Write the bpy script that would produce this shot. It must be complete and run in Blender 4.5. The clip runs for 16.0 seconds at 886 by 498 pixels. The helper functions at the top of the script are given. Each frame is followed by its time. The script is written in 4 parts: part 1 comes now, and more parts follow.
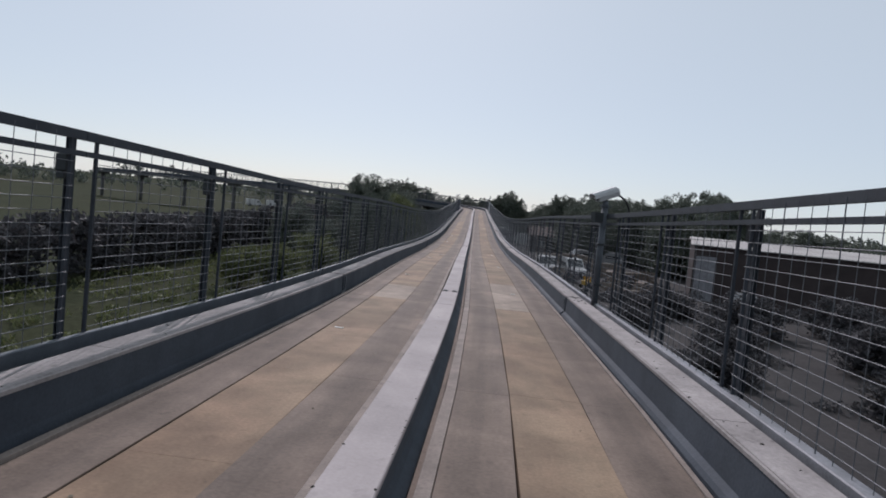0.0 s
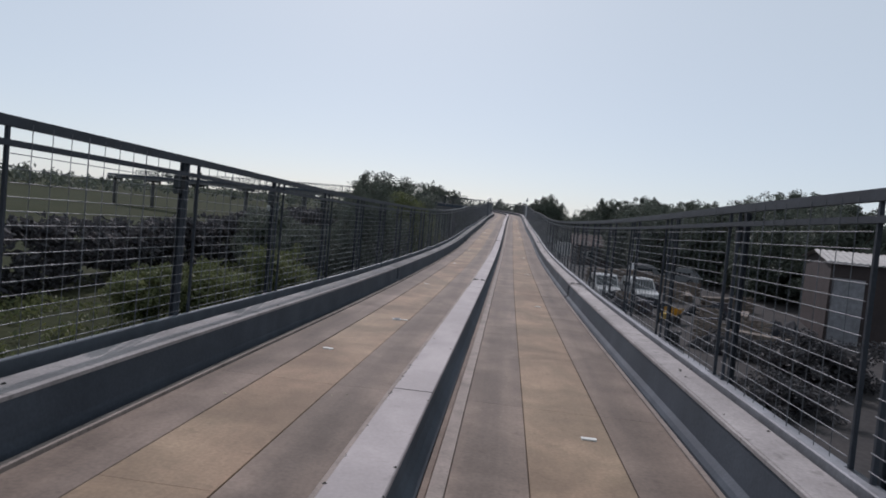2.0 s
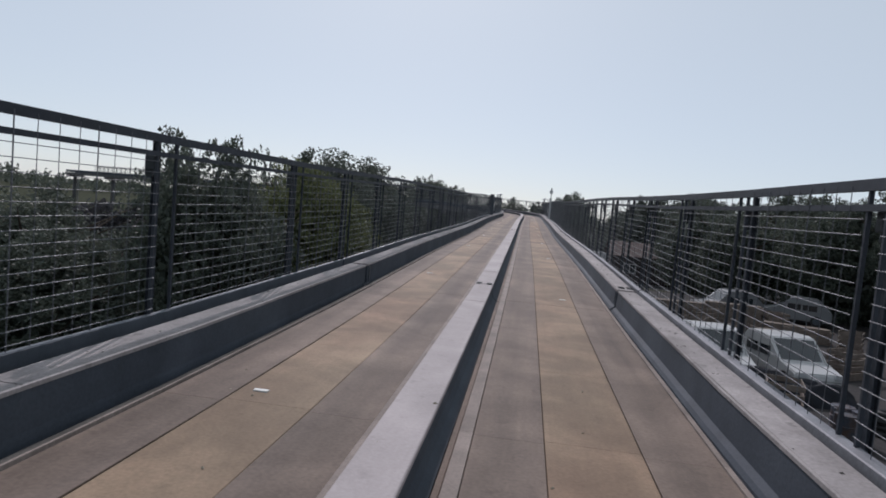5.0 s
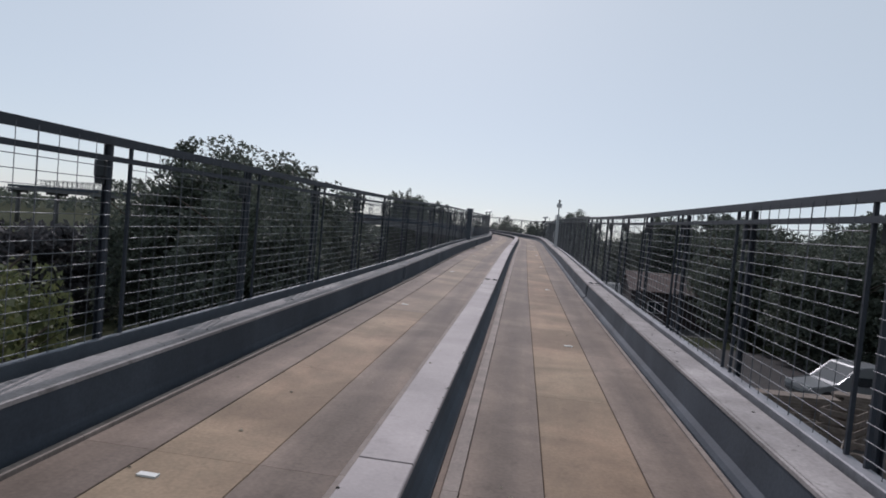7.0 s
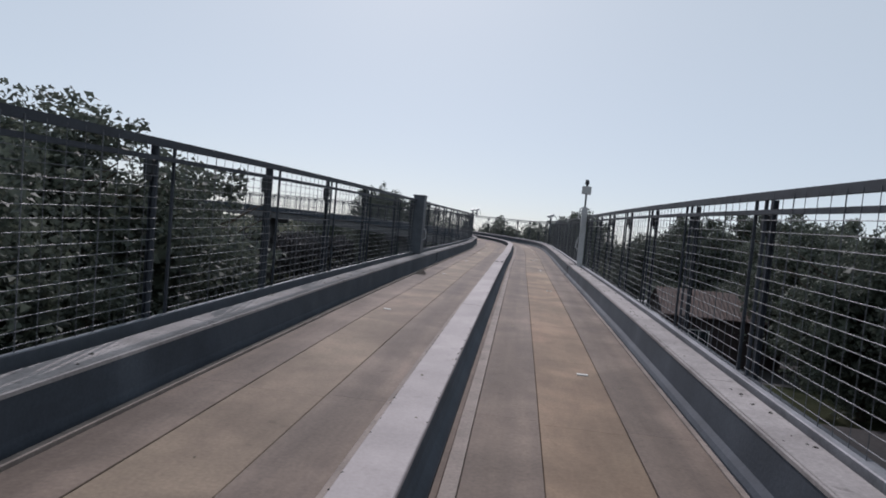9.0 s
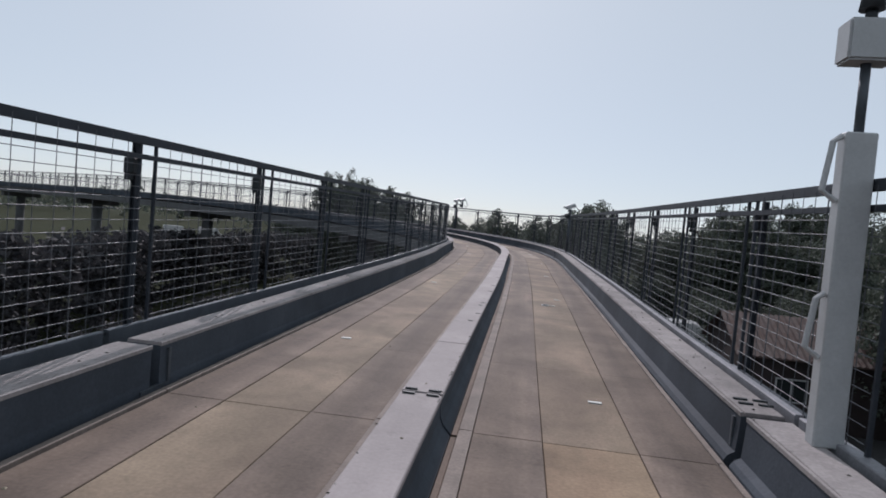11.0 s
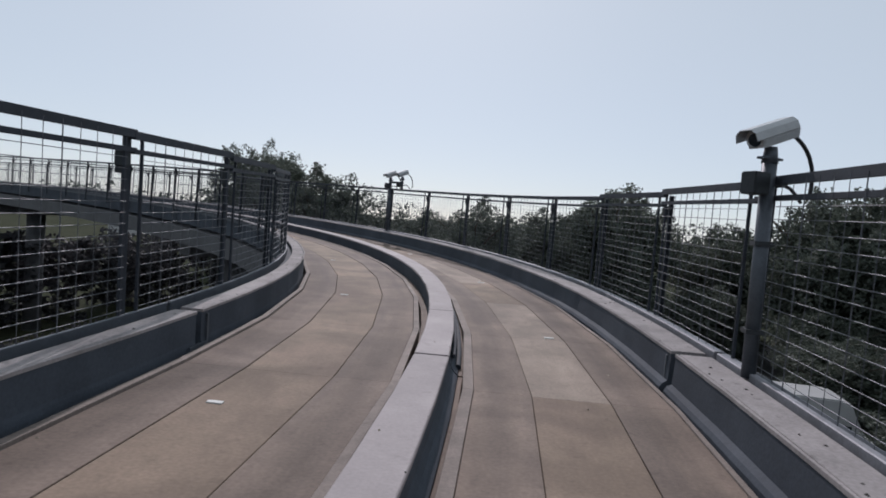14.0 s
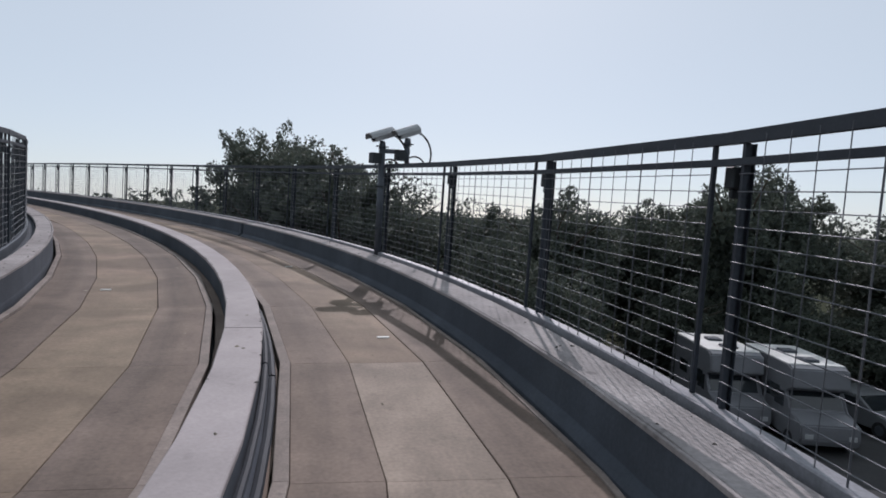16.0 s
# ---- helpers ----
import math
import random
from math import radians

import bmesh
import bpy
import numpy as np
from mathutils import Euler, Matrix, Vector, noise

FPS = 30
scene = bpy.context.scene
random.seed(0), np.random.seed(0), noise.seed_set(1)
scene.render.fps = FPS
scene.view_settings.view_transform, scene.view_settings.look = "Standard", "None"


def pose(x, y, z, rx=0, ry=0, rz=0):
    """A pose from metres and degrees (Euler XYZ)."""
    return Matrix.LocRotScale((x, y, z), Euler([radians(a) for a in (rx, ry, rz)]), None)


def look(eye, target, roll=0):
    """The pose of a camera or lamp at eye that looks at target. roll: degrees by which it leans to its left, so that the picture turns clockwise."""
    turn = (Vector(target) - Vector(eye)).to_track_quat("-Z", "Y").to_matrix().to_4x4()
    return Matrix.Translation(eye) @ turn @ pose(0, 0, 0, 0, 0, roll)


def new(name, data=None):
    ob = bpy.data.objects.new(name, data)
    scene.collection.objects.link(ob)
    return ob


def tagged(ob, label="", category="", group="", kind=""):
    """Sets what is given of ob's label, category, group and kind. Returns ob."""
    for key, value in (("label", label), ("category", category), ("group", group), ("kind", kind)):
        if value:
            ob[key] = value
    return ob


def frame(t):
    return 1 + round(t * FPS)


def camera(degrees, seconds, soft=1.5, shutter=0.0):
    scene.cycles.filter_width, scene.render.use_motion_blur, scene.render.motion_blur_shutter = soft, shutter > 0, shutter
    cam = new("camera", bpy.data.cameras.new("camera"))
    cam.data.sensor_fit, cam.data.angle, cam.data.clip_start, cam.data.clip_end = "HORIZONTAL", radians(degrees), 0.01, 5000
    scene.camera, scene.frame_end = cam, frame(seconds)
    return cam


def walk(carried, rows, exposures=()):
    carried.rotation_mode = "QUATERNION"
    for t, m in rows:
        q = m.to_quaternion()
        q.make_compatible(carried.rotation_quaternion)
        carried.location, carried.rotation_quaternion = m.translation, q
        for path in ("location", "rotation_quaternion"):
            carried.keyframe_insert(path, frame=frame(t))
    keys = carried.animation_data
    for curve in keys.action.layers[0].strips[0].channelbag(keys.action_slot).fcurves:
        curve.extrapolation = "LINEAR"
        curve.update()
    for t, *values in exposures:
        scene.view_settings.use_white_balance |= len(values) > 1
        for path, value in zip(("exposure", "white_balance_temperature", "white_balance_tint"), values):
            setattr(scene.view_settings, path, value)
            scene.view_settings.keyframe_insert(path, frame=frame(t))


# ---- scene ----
cam = camera(71.6, 16.0, 1.8)

# The rider's way along the guideway: seconds, eye, target, lean
PATH = [
    (0, (0.529, -1.365, 1.384), (0.344, 0.621, 1.238), 5.43),
    (0.5, (0.493, 2.479, 1.242), (0.318, 4.468, 1.112), 5.50),
    (1, (0.434, 6.276, 1.163), (0.200, 8.258, 1.037), 5.60),
    (1.5, (0.255, 10.065, 1.075), (-0.015, 12.042, 0.943), 5.65),
    (2, (0.060, 13.833, 1.002), (-0.241, 15.806, 0.871), 5.17),
    (2.5, (-0.135, 17.672, 0.896), (-0.450, 19.643, 0.776), 5.19),
    (3, (-0.300, 21.515, 0.781), (-0.616, 23.487, 0.671), 4.95),
    (3.5, (-0.505, 25.345, 0.723), (-0.837, 27.311, 0.565), 5.11),
    (4, (-0.666, 29.211, 0.649), (-1.021, 31.174, 0.499), 4.99),
    (5.25, (-1.110, 39.100, 0.600), (-1.461, 41.066, 0.486), 5.19),
    (6.5, (-1.587, 48.980, 0.846), (-1.939, 50.947, 0.774), 5.38),
    (7, (-1.739, 52.764, 0.930), (-2.085, 54.733, 0.873), 5.30),
    (7.5, (-1.902, 56.329, 0.989), (-2.235, 58.301, 0.950), 5.45),
    (8, (-2.092, 59.861, 1.066), (-2.417, 61.834, 1.025), 5.57),
    (8.5, (-2.268, 63.477, 1.133), (-2.606, 65.447, 1.087), 5.19),
    (9, (-2.435, 66.859, 1.232), (-2.770, 68.830, 1.181), 5.31),
    (10.25, (-2.810, 75.320, 1.510), (-3.148, 77.290, 1.454), 5.17),
    (11.5, (-3.195, 83.789, 1.685), (-3.541, 85.757, 1.614), 5.03),
    (12, (-3.328, 87.061, 1.764), (-3.702, 89.025, 1.696), 5.07),
    (12.5, (-3.428, 90.119, 1.841), (-3.816, 92.079, 1.771), 5.07),
    (13, (-3.565, 92.975, 1.913), (-3.933, 94.940, 1.843), 4.98),
    (13.5, (-3.702, 95.775, 1.958), (-4.053, 97.743, 1.891), 4.70),
    (14, (-3.857, 98.458, 2.030), (-4.191, 100.428, 1.943), 4.49),
    (14.5, (-3.972, 101.274, 2.074), (-4.339, 103.237, 1.977), 4.37),
    (15, (-4.156, 103.791, 2.132), (-4.579, 105.742, 2.022), 4.01),
    (15.5, (-4.583, 106.163, 2.159), (-5.072, 108.101, 2.064), 3.46),
    (16, (-5.216, 108.385, 2.256), (-5.796, 110.296, 2.143), 3.02),
]
walk(cam, [(t, look(eye, target, roll)) for t, eye, target, roll in PATH], [(0, -0.15, 6050, 18), (14, -0.15, 6050, 18), (16, -0.08, 6050, 18)])

# ---------------------------------------------------------------- light
SUN_AZ, SUN_EL = 15.0, 39.0   # degrees left of north (+y), above the horizon
world = bpy.data.worlds.new("sky")
scene.world = world
world.use_nodes = True
wn = world.node_tree
sky = wn.nodes.new("ShaderNodeTexSky")
sky.sky_type = 'NISHITA'
sky.sun_disc = False
sky.sun_elevation = radians(SUN_EL)
sky.sun_rotation = radians(-SUN_AZ)
sky.air_density, sky.dust_density, sky.ozone_density = 0.75, 0.7, 0.9
# summer haze: the sky's light veiled by a pale, even grey
haze = wn.nodes.new("ShaderNodeMix")
haze.data_type = 'RGBA'
haze.inputs[0].default_value = 0.66
haze.inputs[7].default_value = (8.85, 9.85, 9.45, 1)
wn.links.new(sky.outputs[0], haze.inputs[6])
wn.links.new(haze.outputs[2], wn.nodes["Background"].inputs[0])
wn.nodes["Background"].inputs[1].default_value = 0.0855
sun_data = bpy.data.lights.new("sun", 'SUN')
sun_data.energy, sun_data.angle, sun_data.color = 2.82, radians(0.5), (1.0, 0.925, 0.87)
sun = new("sun", sun_data)
to_sun = Vector((-math.sin(radians(SUN_AZ)) * math.cos(radians(SUN_EL)), math.cos(radians(SUN_AZ)) * math.cos(radians(SUN_EL)), math.sin(radians(SUN_EL))))
sun.matrix_world = look((0, 60, 60), Vector((0, 60, 60)) - to_sun)


# ---------------------------------------------------------------- materials
def surface(name, base, rough=0.8, metal=0.0, vary=0.15, scale=3.0, fine=40.0, bump=0.15, tint=None, spot=0.0, island=0.0, obrand=0.0, stretch=None, spec=0.25, bleach=0.0, worn=0.0, lane=False):
    """A worn surface: base colour, broad blotches in tint, fine grain, small bump, and a shade of its own for each piece. lane: its wear runs along the lane."""
    m = bpy.data.materials.new(name)
    m.use_nodes = True
    n, l = m.node_tree.nodes, m.node_tree.links
    b = n["Principled BSDF"]
    b.inputs["Roughness"].default_value = rough
    b.inputs["Metallic"].default_value = metal
    b.inputs["Specular IOR Level"].default_value = spec
    geo = n.new("ShaderNodeNewGeometry")
    place = n.new("ShaderNodeUVMap").outputs[0] if lane else geo.outputs["Position"]
    vec = place
    if stretch:
        mp = n.new("ShaderNodeMapping")
        mp.inputs["Scale"].default_value = stretch
        l.new(vec, mp.inputs[0])
        vec = mp.outputs[0]
    broad, grain = n.new("ShaderNodeTexNoise"), n.new("ShaderNodeTexNoise")
    broad.inputs["Scale"].default_value, broad.inputs["Detail"].default_value, broad.inputs["Roughness"].default_value = scale, 5, 0.6
    grain.inputs["Scale"].default_value, grain.inputs["Detail"].default_value = fine, 4
    l.new(vec, broad.inputs[0])
    l.new(place, grain.inputs[0])
    second = tint or tuple(c * (1 - 2.2 * vary) for c in base)
    ramp = n.new("ShaderNodeMapRange")
    ramp.inputs[1].default_value, ramp.inputs[2].default_value = 0.32, 0.68
    l.new(broad.outputs[0], ramp.inputs[0])
    mix = n.new("ShaderNodeMix")
    mix.data_type = 'RGBA'
    mix.inputs[6].default_value, mix.inputs[7].default_value = (*base, 1), (*second, 1)
    l.new(ramp.outputs[0], mix.inputs[0])
    hsv = n.new("ShaderNodeHueSaturation")
    l.new(mix.outputs[2], hsv.inputs["Color"])
    val = n.new("ShaderNodeMapRange")
    val.inputs[1].default_value, val.inputs[2].default_value = 0.25, 0.75
    val.inputs[3].default_value, val.inputs[4].default_value = 1 - vary, 1 + vary
    l.new(grain.outputs[0], val.inputs[0])
    out = val.outputs[0]
    for amount, sock in ((obrand, "ob"), (island, "island")):
        if not amount:
            continue
        src = n.new("ShaderNodeObjectInfo").outputs["Random"] if sock == "ob" else geo.outputs["Random Per Island"]
        r = n.new("ShaderNodeMapRange")
        r.inputs[3].default_value, r.inputs[4].default_value = 1 - amount, 1 + amount
        l.new(src, r.inputs[0])
        mul = n.new("ShaderNodeMath")
        mul.operation = 'MULTIPLY'
        l.new(out, mul.inputs[0])
        l.new(r.outputs[0], mul.inputs[1])
        out = mul.outputs[0]
    if spot:
        v = n.new("ShaderNodeTexNoise")
        v.inputs["Scale"].default_value, v.inputs["Detail"].default_value = 9.0, 6
        l.new(place, v.inputs[0])
        r = n.new("ShaderNodeMapRange")
        r.inputs[1].default_value, r.inputs[2].default_value = 0.62, 0.7
        r.inputs[3].default_value, r.inputs[4].default_value = 1.0, 1.0 - spot
        l.new(v.outputs[0], r.inputs[0])
        mul = n.new("ShaderNodeMath")
        mul.operation = 'MULTIPLY'
        l.new(out, mul.inputs[0])
        l.new(r.outputs[0], mul.inputs[1])
        out = mul.outputs[0]
    for amount, size, squeeze in ((0.5 * worn, 1.0, (9.0, 0.35, 1.0)), (worn, 5.0, (1.0, 0.8, 1.0)), (0.8 * worn, 1.7, (1.0, 0.6, 1.0))) if worn else ():
        mp = n.new("ShaderNodeMapping")
        mp.inputs["Scale"].default_value = squeeze
        l.new(place, mp.inputs[0])
        v = n.new("ShaderNodeTexNoise")
        v.inputs["Scale"].default_value, v.inputs["Detail"].default_value, v.inputs["Roughness"].default_value = size, 9, 0.68
        l.new(mp.outputs[0], v.inputs[0])
        r = n.new("ShaderNodeMapRange")
        r.inputs[1].default_value, r.inputs[2].default_value = 0.3, 0.7
        r.inputs[3].default_value, r.inputs[4].default_value = 1.0 - amount, 1.0 + amount
        l.new(v.outputs[0], r.inputs[0])
        mul = n.new("ShaderNodeMath")
        mul.operation = 'MULTIPLY'
        l.new(out, mul.inputs[0])
        l.new(r.outputs[0], mul.inputs[1])
        out = mul.outputs[0]
    if bleach:
        v = n.new("ShaderNodeTexNoise")
        v.inputs["Scale"].default_value, v.inputs["Detail"].default_value, v.inputs["Distortion"].default_value = 1.1, 7, 0.6
        l.new(place, v.inputs[0])
        r = n.new("ShaderNodeMapRange")
        r.inputs[1].default_value, r.inputs[2].default_value = 0.42, 0.66
        r.inputs[3].default_value, r.inputs[4].default_value = 1.0 - 0.4 * bleach, 1.0 + bleach
        l.new(v.outputs[0], r.inputs[0])
        mul = n.new("ShaderNodeMath")
        mul.operation = 'MULTIPLY'
        l.new(out, mul.inputs[0])
        l.new(r.outputs[0], mul.inputs[1])
        out = mul.outputs[0]
    if lane:      # two dark wheel paths to each lane, patchy with rubber
        def calc(op, a, b=None):
            k = n.new("ShaderNodeMath")
            k.operation = op
            for q, v in enumerate((a, b)):
                if isinstance(v, float):
                    k.inputs[q].default_value = v
                elif v is not None:
                    l.new(v, k.inputs[q])
            return k.outputs[0]
        split = n.new("ShaderNodeSeparateXYZ")
        l.new(place, split.inputs[0])
        side = calc('ABSOLUTE', split.outputs[0])
        near = calc('MINIMUM', calc('ABSOLUTE', calc('SUBTRACT', side, 0.5)), calc('ABSOLUTE', calc('SUBTRACT', side, 1.55)))
        path = n.new("ShaderNodeMapRange")
        path.inputs[1].default_value, path.inputs[2].default_value, path.inputs[3].default_value, path.inputs[4].default_value = 0.05, 0.16, 1.0, 0.0
        l.new(near, path.inputs[0])
        mp = n.new("ShaderNodeMapping")
        mp.inputs["Scale"].default_value = (5.0, 0.45, 1.0)
        l.new(place, mp.inputs[0])
        v = n.new("ShaderNodeTexNoise")
        v.inputs["Scale"].default_value, v.inputs["Detail"].default_value = 1.3, 5
        l.new(mp.outputs[0], v.inputs[0])
        rubber = calc('MULTIPLY', path.outputs[0], v.outputs[0])
        out = calc('MULTIPLY', out, calc('SUBTRACT', 1.0, calc('MULTIPLY', rubber, 0.34)))
    l.new(out, hsv.inputs["Value"])
    l.new(hsv.outputs[0], b.inputs["Base Color"])
    if bump:
        bp = n.new("ShaderNodeBump")
        bp.inputs["Strength"].default_value, bp.inputs["Distance"].default_value = bump, 0.01
        l.new(grain.outputs[0], bp.inputs["Height"])
        l.new(bp.outputs[0], b.inputs["Normal"])
    return m


def leaf_material(name, a, b_, gloss=0.62):
    m = bpy.data.materials.new(name)
    m.use_nodes = True
    n, l = m.node_tree.nodes, m.node_tree.links
    b = n["Principled BSDF"]
    b.inputs["Roughness"].default_value = gloss
    b.inputs["Specular IOR Level"].default_value = 0.28
    geo = n.new("ShaderNodeNewGeometry")
    mix = n.new("ShaderNodeMix")
    mix.data_type = 'RGBA'
    mix.inputs[6].default_value, mix.inputs[7].default_value = (*a, 1), (*b_, 1)
    l.new(geo.outputs["Random Per Island"], mix.inputs[0])
    l.new(mix.outputs[2], b.inputs["Base Color"])
    tr = n.new("ShaderNodeBsdfTranslucent")
    l.new(mix.outputs[2], tr.inputs[0])
    ms = n.new("ShaderNodeMixShader")
    ms.inputs[0].default_value = 0.33
    l.new(b.outputs[0], ms.inputs[1])
    l.new(tr.outputs[0], ms.inputs[2])
    l.new(ms.outputs[0], n["Material Output"].inputs[0])
    return m


M_TRACK = surface("track_concrete", (0.176, 0.134, 0.108), 0.8, vary=0.16, scale=1.0, fine=40, tint=(0.128, 0.099, 0.083), obrand=0.08, stretch=(3.2, 0.22, 1), spot=0.16, bleach=0.28, worn=0.13, lane=True)
M_PANEL = surface("buff_panel", (0.212, 0.158, 0.107), 0.8, vary=0.15, scale=0.6, fine=45, tint=(0.18, 0.118, 0.08), obrand=0.055, stretch=(1.0, 0.35, 1), spot=0.14, bleach=0.34, worn=0.12, lane=True)
M_GREYED = surface("greyed_panel", (0.199, 0.154, 0.111), 0.8, vary=0.15, scale=0.6, fine=45, tint=(0.16, 0.117, 0.09), obrand=0.055, stretch=(1.0, 0.35, 1), spot=0.14, bleach=0.34, worn=0.12, lane=True)
M_PALE = surface("pale_panel", (0.262, 0.212, 0.172), 0.8, vary=0.15, scale=1.1, fine=45, tint=(0.21, 0.168, 0.138), obrand=0.06, stretch=(1.5, 0.5, 1), spot=0.16, bleach=0.3, worn=0.12, lane=True)
M_LIP = surface("edge_strip", (0.265, 0.222, 0.198), 0.8, vary=0.16, scale=3, fine=50, obrand=0.1, spot=0.2, worn=0.08, lane=True)
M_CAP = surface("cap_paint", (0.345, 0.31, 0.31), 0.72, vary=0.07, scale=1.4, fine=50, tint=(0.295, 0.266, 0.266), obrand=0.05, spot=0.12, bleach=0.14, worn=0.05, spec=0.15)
# Dark and bluish: shade and veil on the wall faces, put into the colour.
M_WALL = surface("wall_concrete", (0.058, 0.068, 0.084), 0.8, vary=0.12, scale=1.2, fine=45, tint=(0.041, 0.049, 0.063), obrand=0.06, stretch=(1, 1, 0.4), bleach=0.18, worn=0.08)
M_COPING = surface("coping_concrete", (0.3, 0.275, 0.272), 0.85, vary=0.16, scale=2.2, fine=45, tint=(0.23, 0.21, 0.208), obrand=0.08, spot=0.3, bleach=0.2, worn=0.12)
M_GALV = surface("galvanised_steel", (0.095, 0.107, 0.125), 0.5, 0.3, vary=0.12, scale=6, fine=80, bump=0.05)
M_POST = surface("weathered_post_steel", (0.035, 0.041, 0.052), 0.7, 0.0, vary=0.12, scale=6, fine=80, bump=0.05)
M_FRAME = surface("panel_frame_steel", (0.042, 0.048, 0.06), 0.6, 0.1, vary=0.12, scale=6, fine=80, bump=0.05)
M_WIRE = surface("galvanised_wire", (0.13, 0.136, 0.15), 0.45, 0.4, vary=0.1, scale=20, fine=80, bump=0)
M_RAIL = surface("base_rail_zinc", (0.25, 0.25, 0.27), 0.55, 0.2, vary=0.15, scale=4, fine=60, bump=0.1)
M_DARKST = surface("dark_steel", (0.05, 0.055, 0.06), 0.55, 0.4, vary=0.1, scale=6, fine=80, bump=0.05)
M_GIRD = surface("girder_concrete", (0.12, 0.12, 0.125), 0.8, vary=0.12, scale=1, fine=30)
M_WHITE = surface("white_strip", (0.62, 0.62, 0.6), 0.6, vary=0.05, scale=9, fine=80)
M_GRASS = surface("grass", (0.03, 0.036, 0.02), 0.95, vary=0.3, scale=0.12, fine=3, tint=(0.041, 0.043, 0.025), bump=0.6, spec=0.03)
M_BARK = surface("bark", (0.09, 0.07, 0.055), 0.9, vary=0.2, scale=5, fine=30, bump=0.5)
# Greens greyed towards blue: the windscreen's hazy veil, put into the leaves.
M_LEAF = leaf_material("leaf", (0.066, 0.08, 0.07), (0.11, 0.126, 0.096), 0.6)
M_LEAFDARK = leaf_material("leaf_dark", (0.04, 0.041, 0.048), (0.068, 0.067, 0.07))
# Yellower green; sunlight on these plants is put into the colour too.
M_LEAF2 = leaf_material("leaf_pale", (0.07, 0.088, 0.042), (0.15, 0.162, 0.07))


# ---------------------------------------------------------------- the guideway's line
K_S = (-40, -5, 15, 35, 55, 70, 80, 88, 94, 99, 104, 109, 114, 120, 130, 140, 400)
K_V = (0.0, 0.009723, -0.000372, -0.000068, 0.000381, -0.000611, 0.000359, -0.002087, 0.005096, -0.005566, 0.034848, 0.058000, 0.053910, 0.028984, 0.009853, 0.0, 0.0)
G_S = (-40, -5, 5, 12, 20, 27, 34, 41, 48, 55, 62, 70, 80, 90, 100, 115, 130, 160, 400)
G_V = (-0.01, -0.018157, -0.032555, -0.014465, -0.032073, -0.016196, -0.008462, 0.013374, 0.033266, 0.018920, 0.021134, 0.036636, 0.021192, 0.022955, 0.025100, 0.040742, 0.027476, 0.0, 0.0)
W_S = (-40, 97, 101, 106, 111, 117, 126, 400)
W_V = (0, 0, 0.195, 0.11, 0.13, 0.1, 0, 0)
N_S = (100, 104, 107, 108.5, 113, 118, 124)
N_V = (0, 0.035, 0.045, 0.08, 0.083, 0.05, 0)
DS = 0.5
ST = np.arange(-40, 300, DS)
_z0 = int(40 / DS)
_th = np.cumsum(np.interp(ST, K_S, K_V)) * DS
_th = _th - _th[_z0]
_x, _y = np.cumsum(-np.sin(_th)) * DS, np.cumsum(np.cos(_th)) * DS
_z = np.cumsum(np.interp(ST, G_S, G_V)) * DS
_x, _y, _z = _x - _x[_z0], _y - _y[_z0], _z - _z[_z0]


def heading(s):
    return float(np.interp(s, ST, _th))


def at(s, u, z):
    """Where the guideway's station s, offset u to the right and height z over the right lane lies; the left lane widens into the bend, the right one narrows a little."""
    h = heading(s)
    u -= float(np.interp(s, W_S, W_V)) * max(0.0, -u - 0.7) * (1.0 if u > -1.8 else max(0.0, (u + 2.3) / 0.5))
    if u > 0.3:
        u -= float(np.interp(s, N_S, N_V)) * min(u / 1.9, 1.0, max(0.0, (2.2 - u) / 0.25))
    return Vector((float(np.interp(s, ST, _x)) + math.cos(h) * u, float(np.interp(s, ST, _y)) + math.sin(h) * u, float(np.interp(s, ST, _z)) + z))


def along(s, u, z, h=0.0):
    """A pose at station s whose y axis runs along the guideway."""
    g = math.atan(float(np.interp(s, G_S, G_V)))
    return Matrix.Translation(at(s, u, z)) @ Matrix.Rotation(heading(s) + h, 4, 'Z') @ Matrix.Rotation(g, 4, 'X')


def obj(name, me, mat, parent=None, label=""):
    o = new(name, me)
    if mat and not me.materials:
        me.materials.append(mat)
    if parent:
        o.parent = parent
    if label:
        o["label"] = label
    return o


def part(name, bm, mat, parent, label=""):
    me = bpy.data.meshes.new(name)
    bm.to_mesh(me)
    bm.free()
    return obj(name, me, mat, parent, label)


def mesh(name, verts, faces, mat=None, smooth=False):
    me = bpy.data.meshes.new(name)
    me.from_pydata(verts, [], faces)
    if mat:
        me.materials.append(mat)
    if smooth:
        me.polygons.foreach_set("use_smooth", [True] * len(me.polygons))
    me.update()
    return me


def sweep(name, profile, s0, s1, mat, parent=None, label="", step=1.0):
    """A closed profile of (u, z), drawn along the guideway from station s0 to s1."""
    n = max(1, math.ceil((s1 - s0) / step)) if s1 > 92 or s0 < 14 else max(1, math.ceil((s1 - s0) / 6))
    if s0 > 150:
        n = max(1, math.ceil((s1 - s0) / 8))
    k = len(profile)
    verts = [at(s0 + (s1 - s0) * i / n, u, z) for i in range(n + 1) for u, z in profile]
    faces = [(i * k + j, i * k + (j + 1) % k, (i + 1) * k + (j + 1) % k, (i + 1) * k + j) for i in range(n) for j in range(k)]
    faces += [tuple(range(k))[::-1], tuple(n * k + j for j in range(k))]
    me = mesh(name, verts, faces)
    uv = me.uv_layers.new(name="lane").data
    spot = [(u, s0 + (s1 - s0) * i / n) for i in range(n + 1) for u, z in profile]
    uv.foreach_set("uv", [c for loop in me.loops for c in spot[loop.vertex_index]])
    return obj(name, me, mat, parent, label)


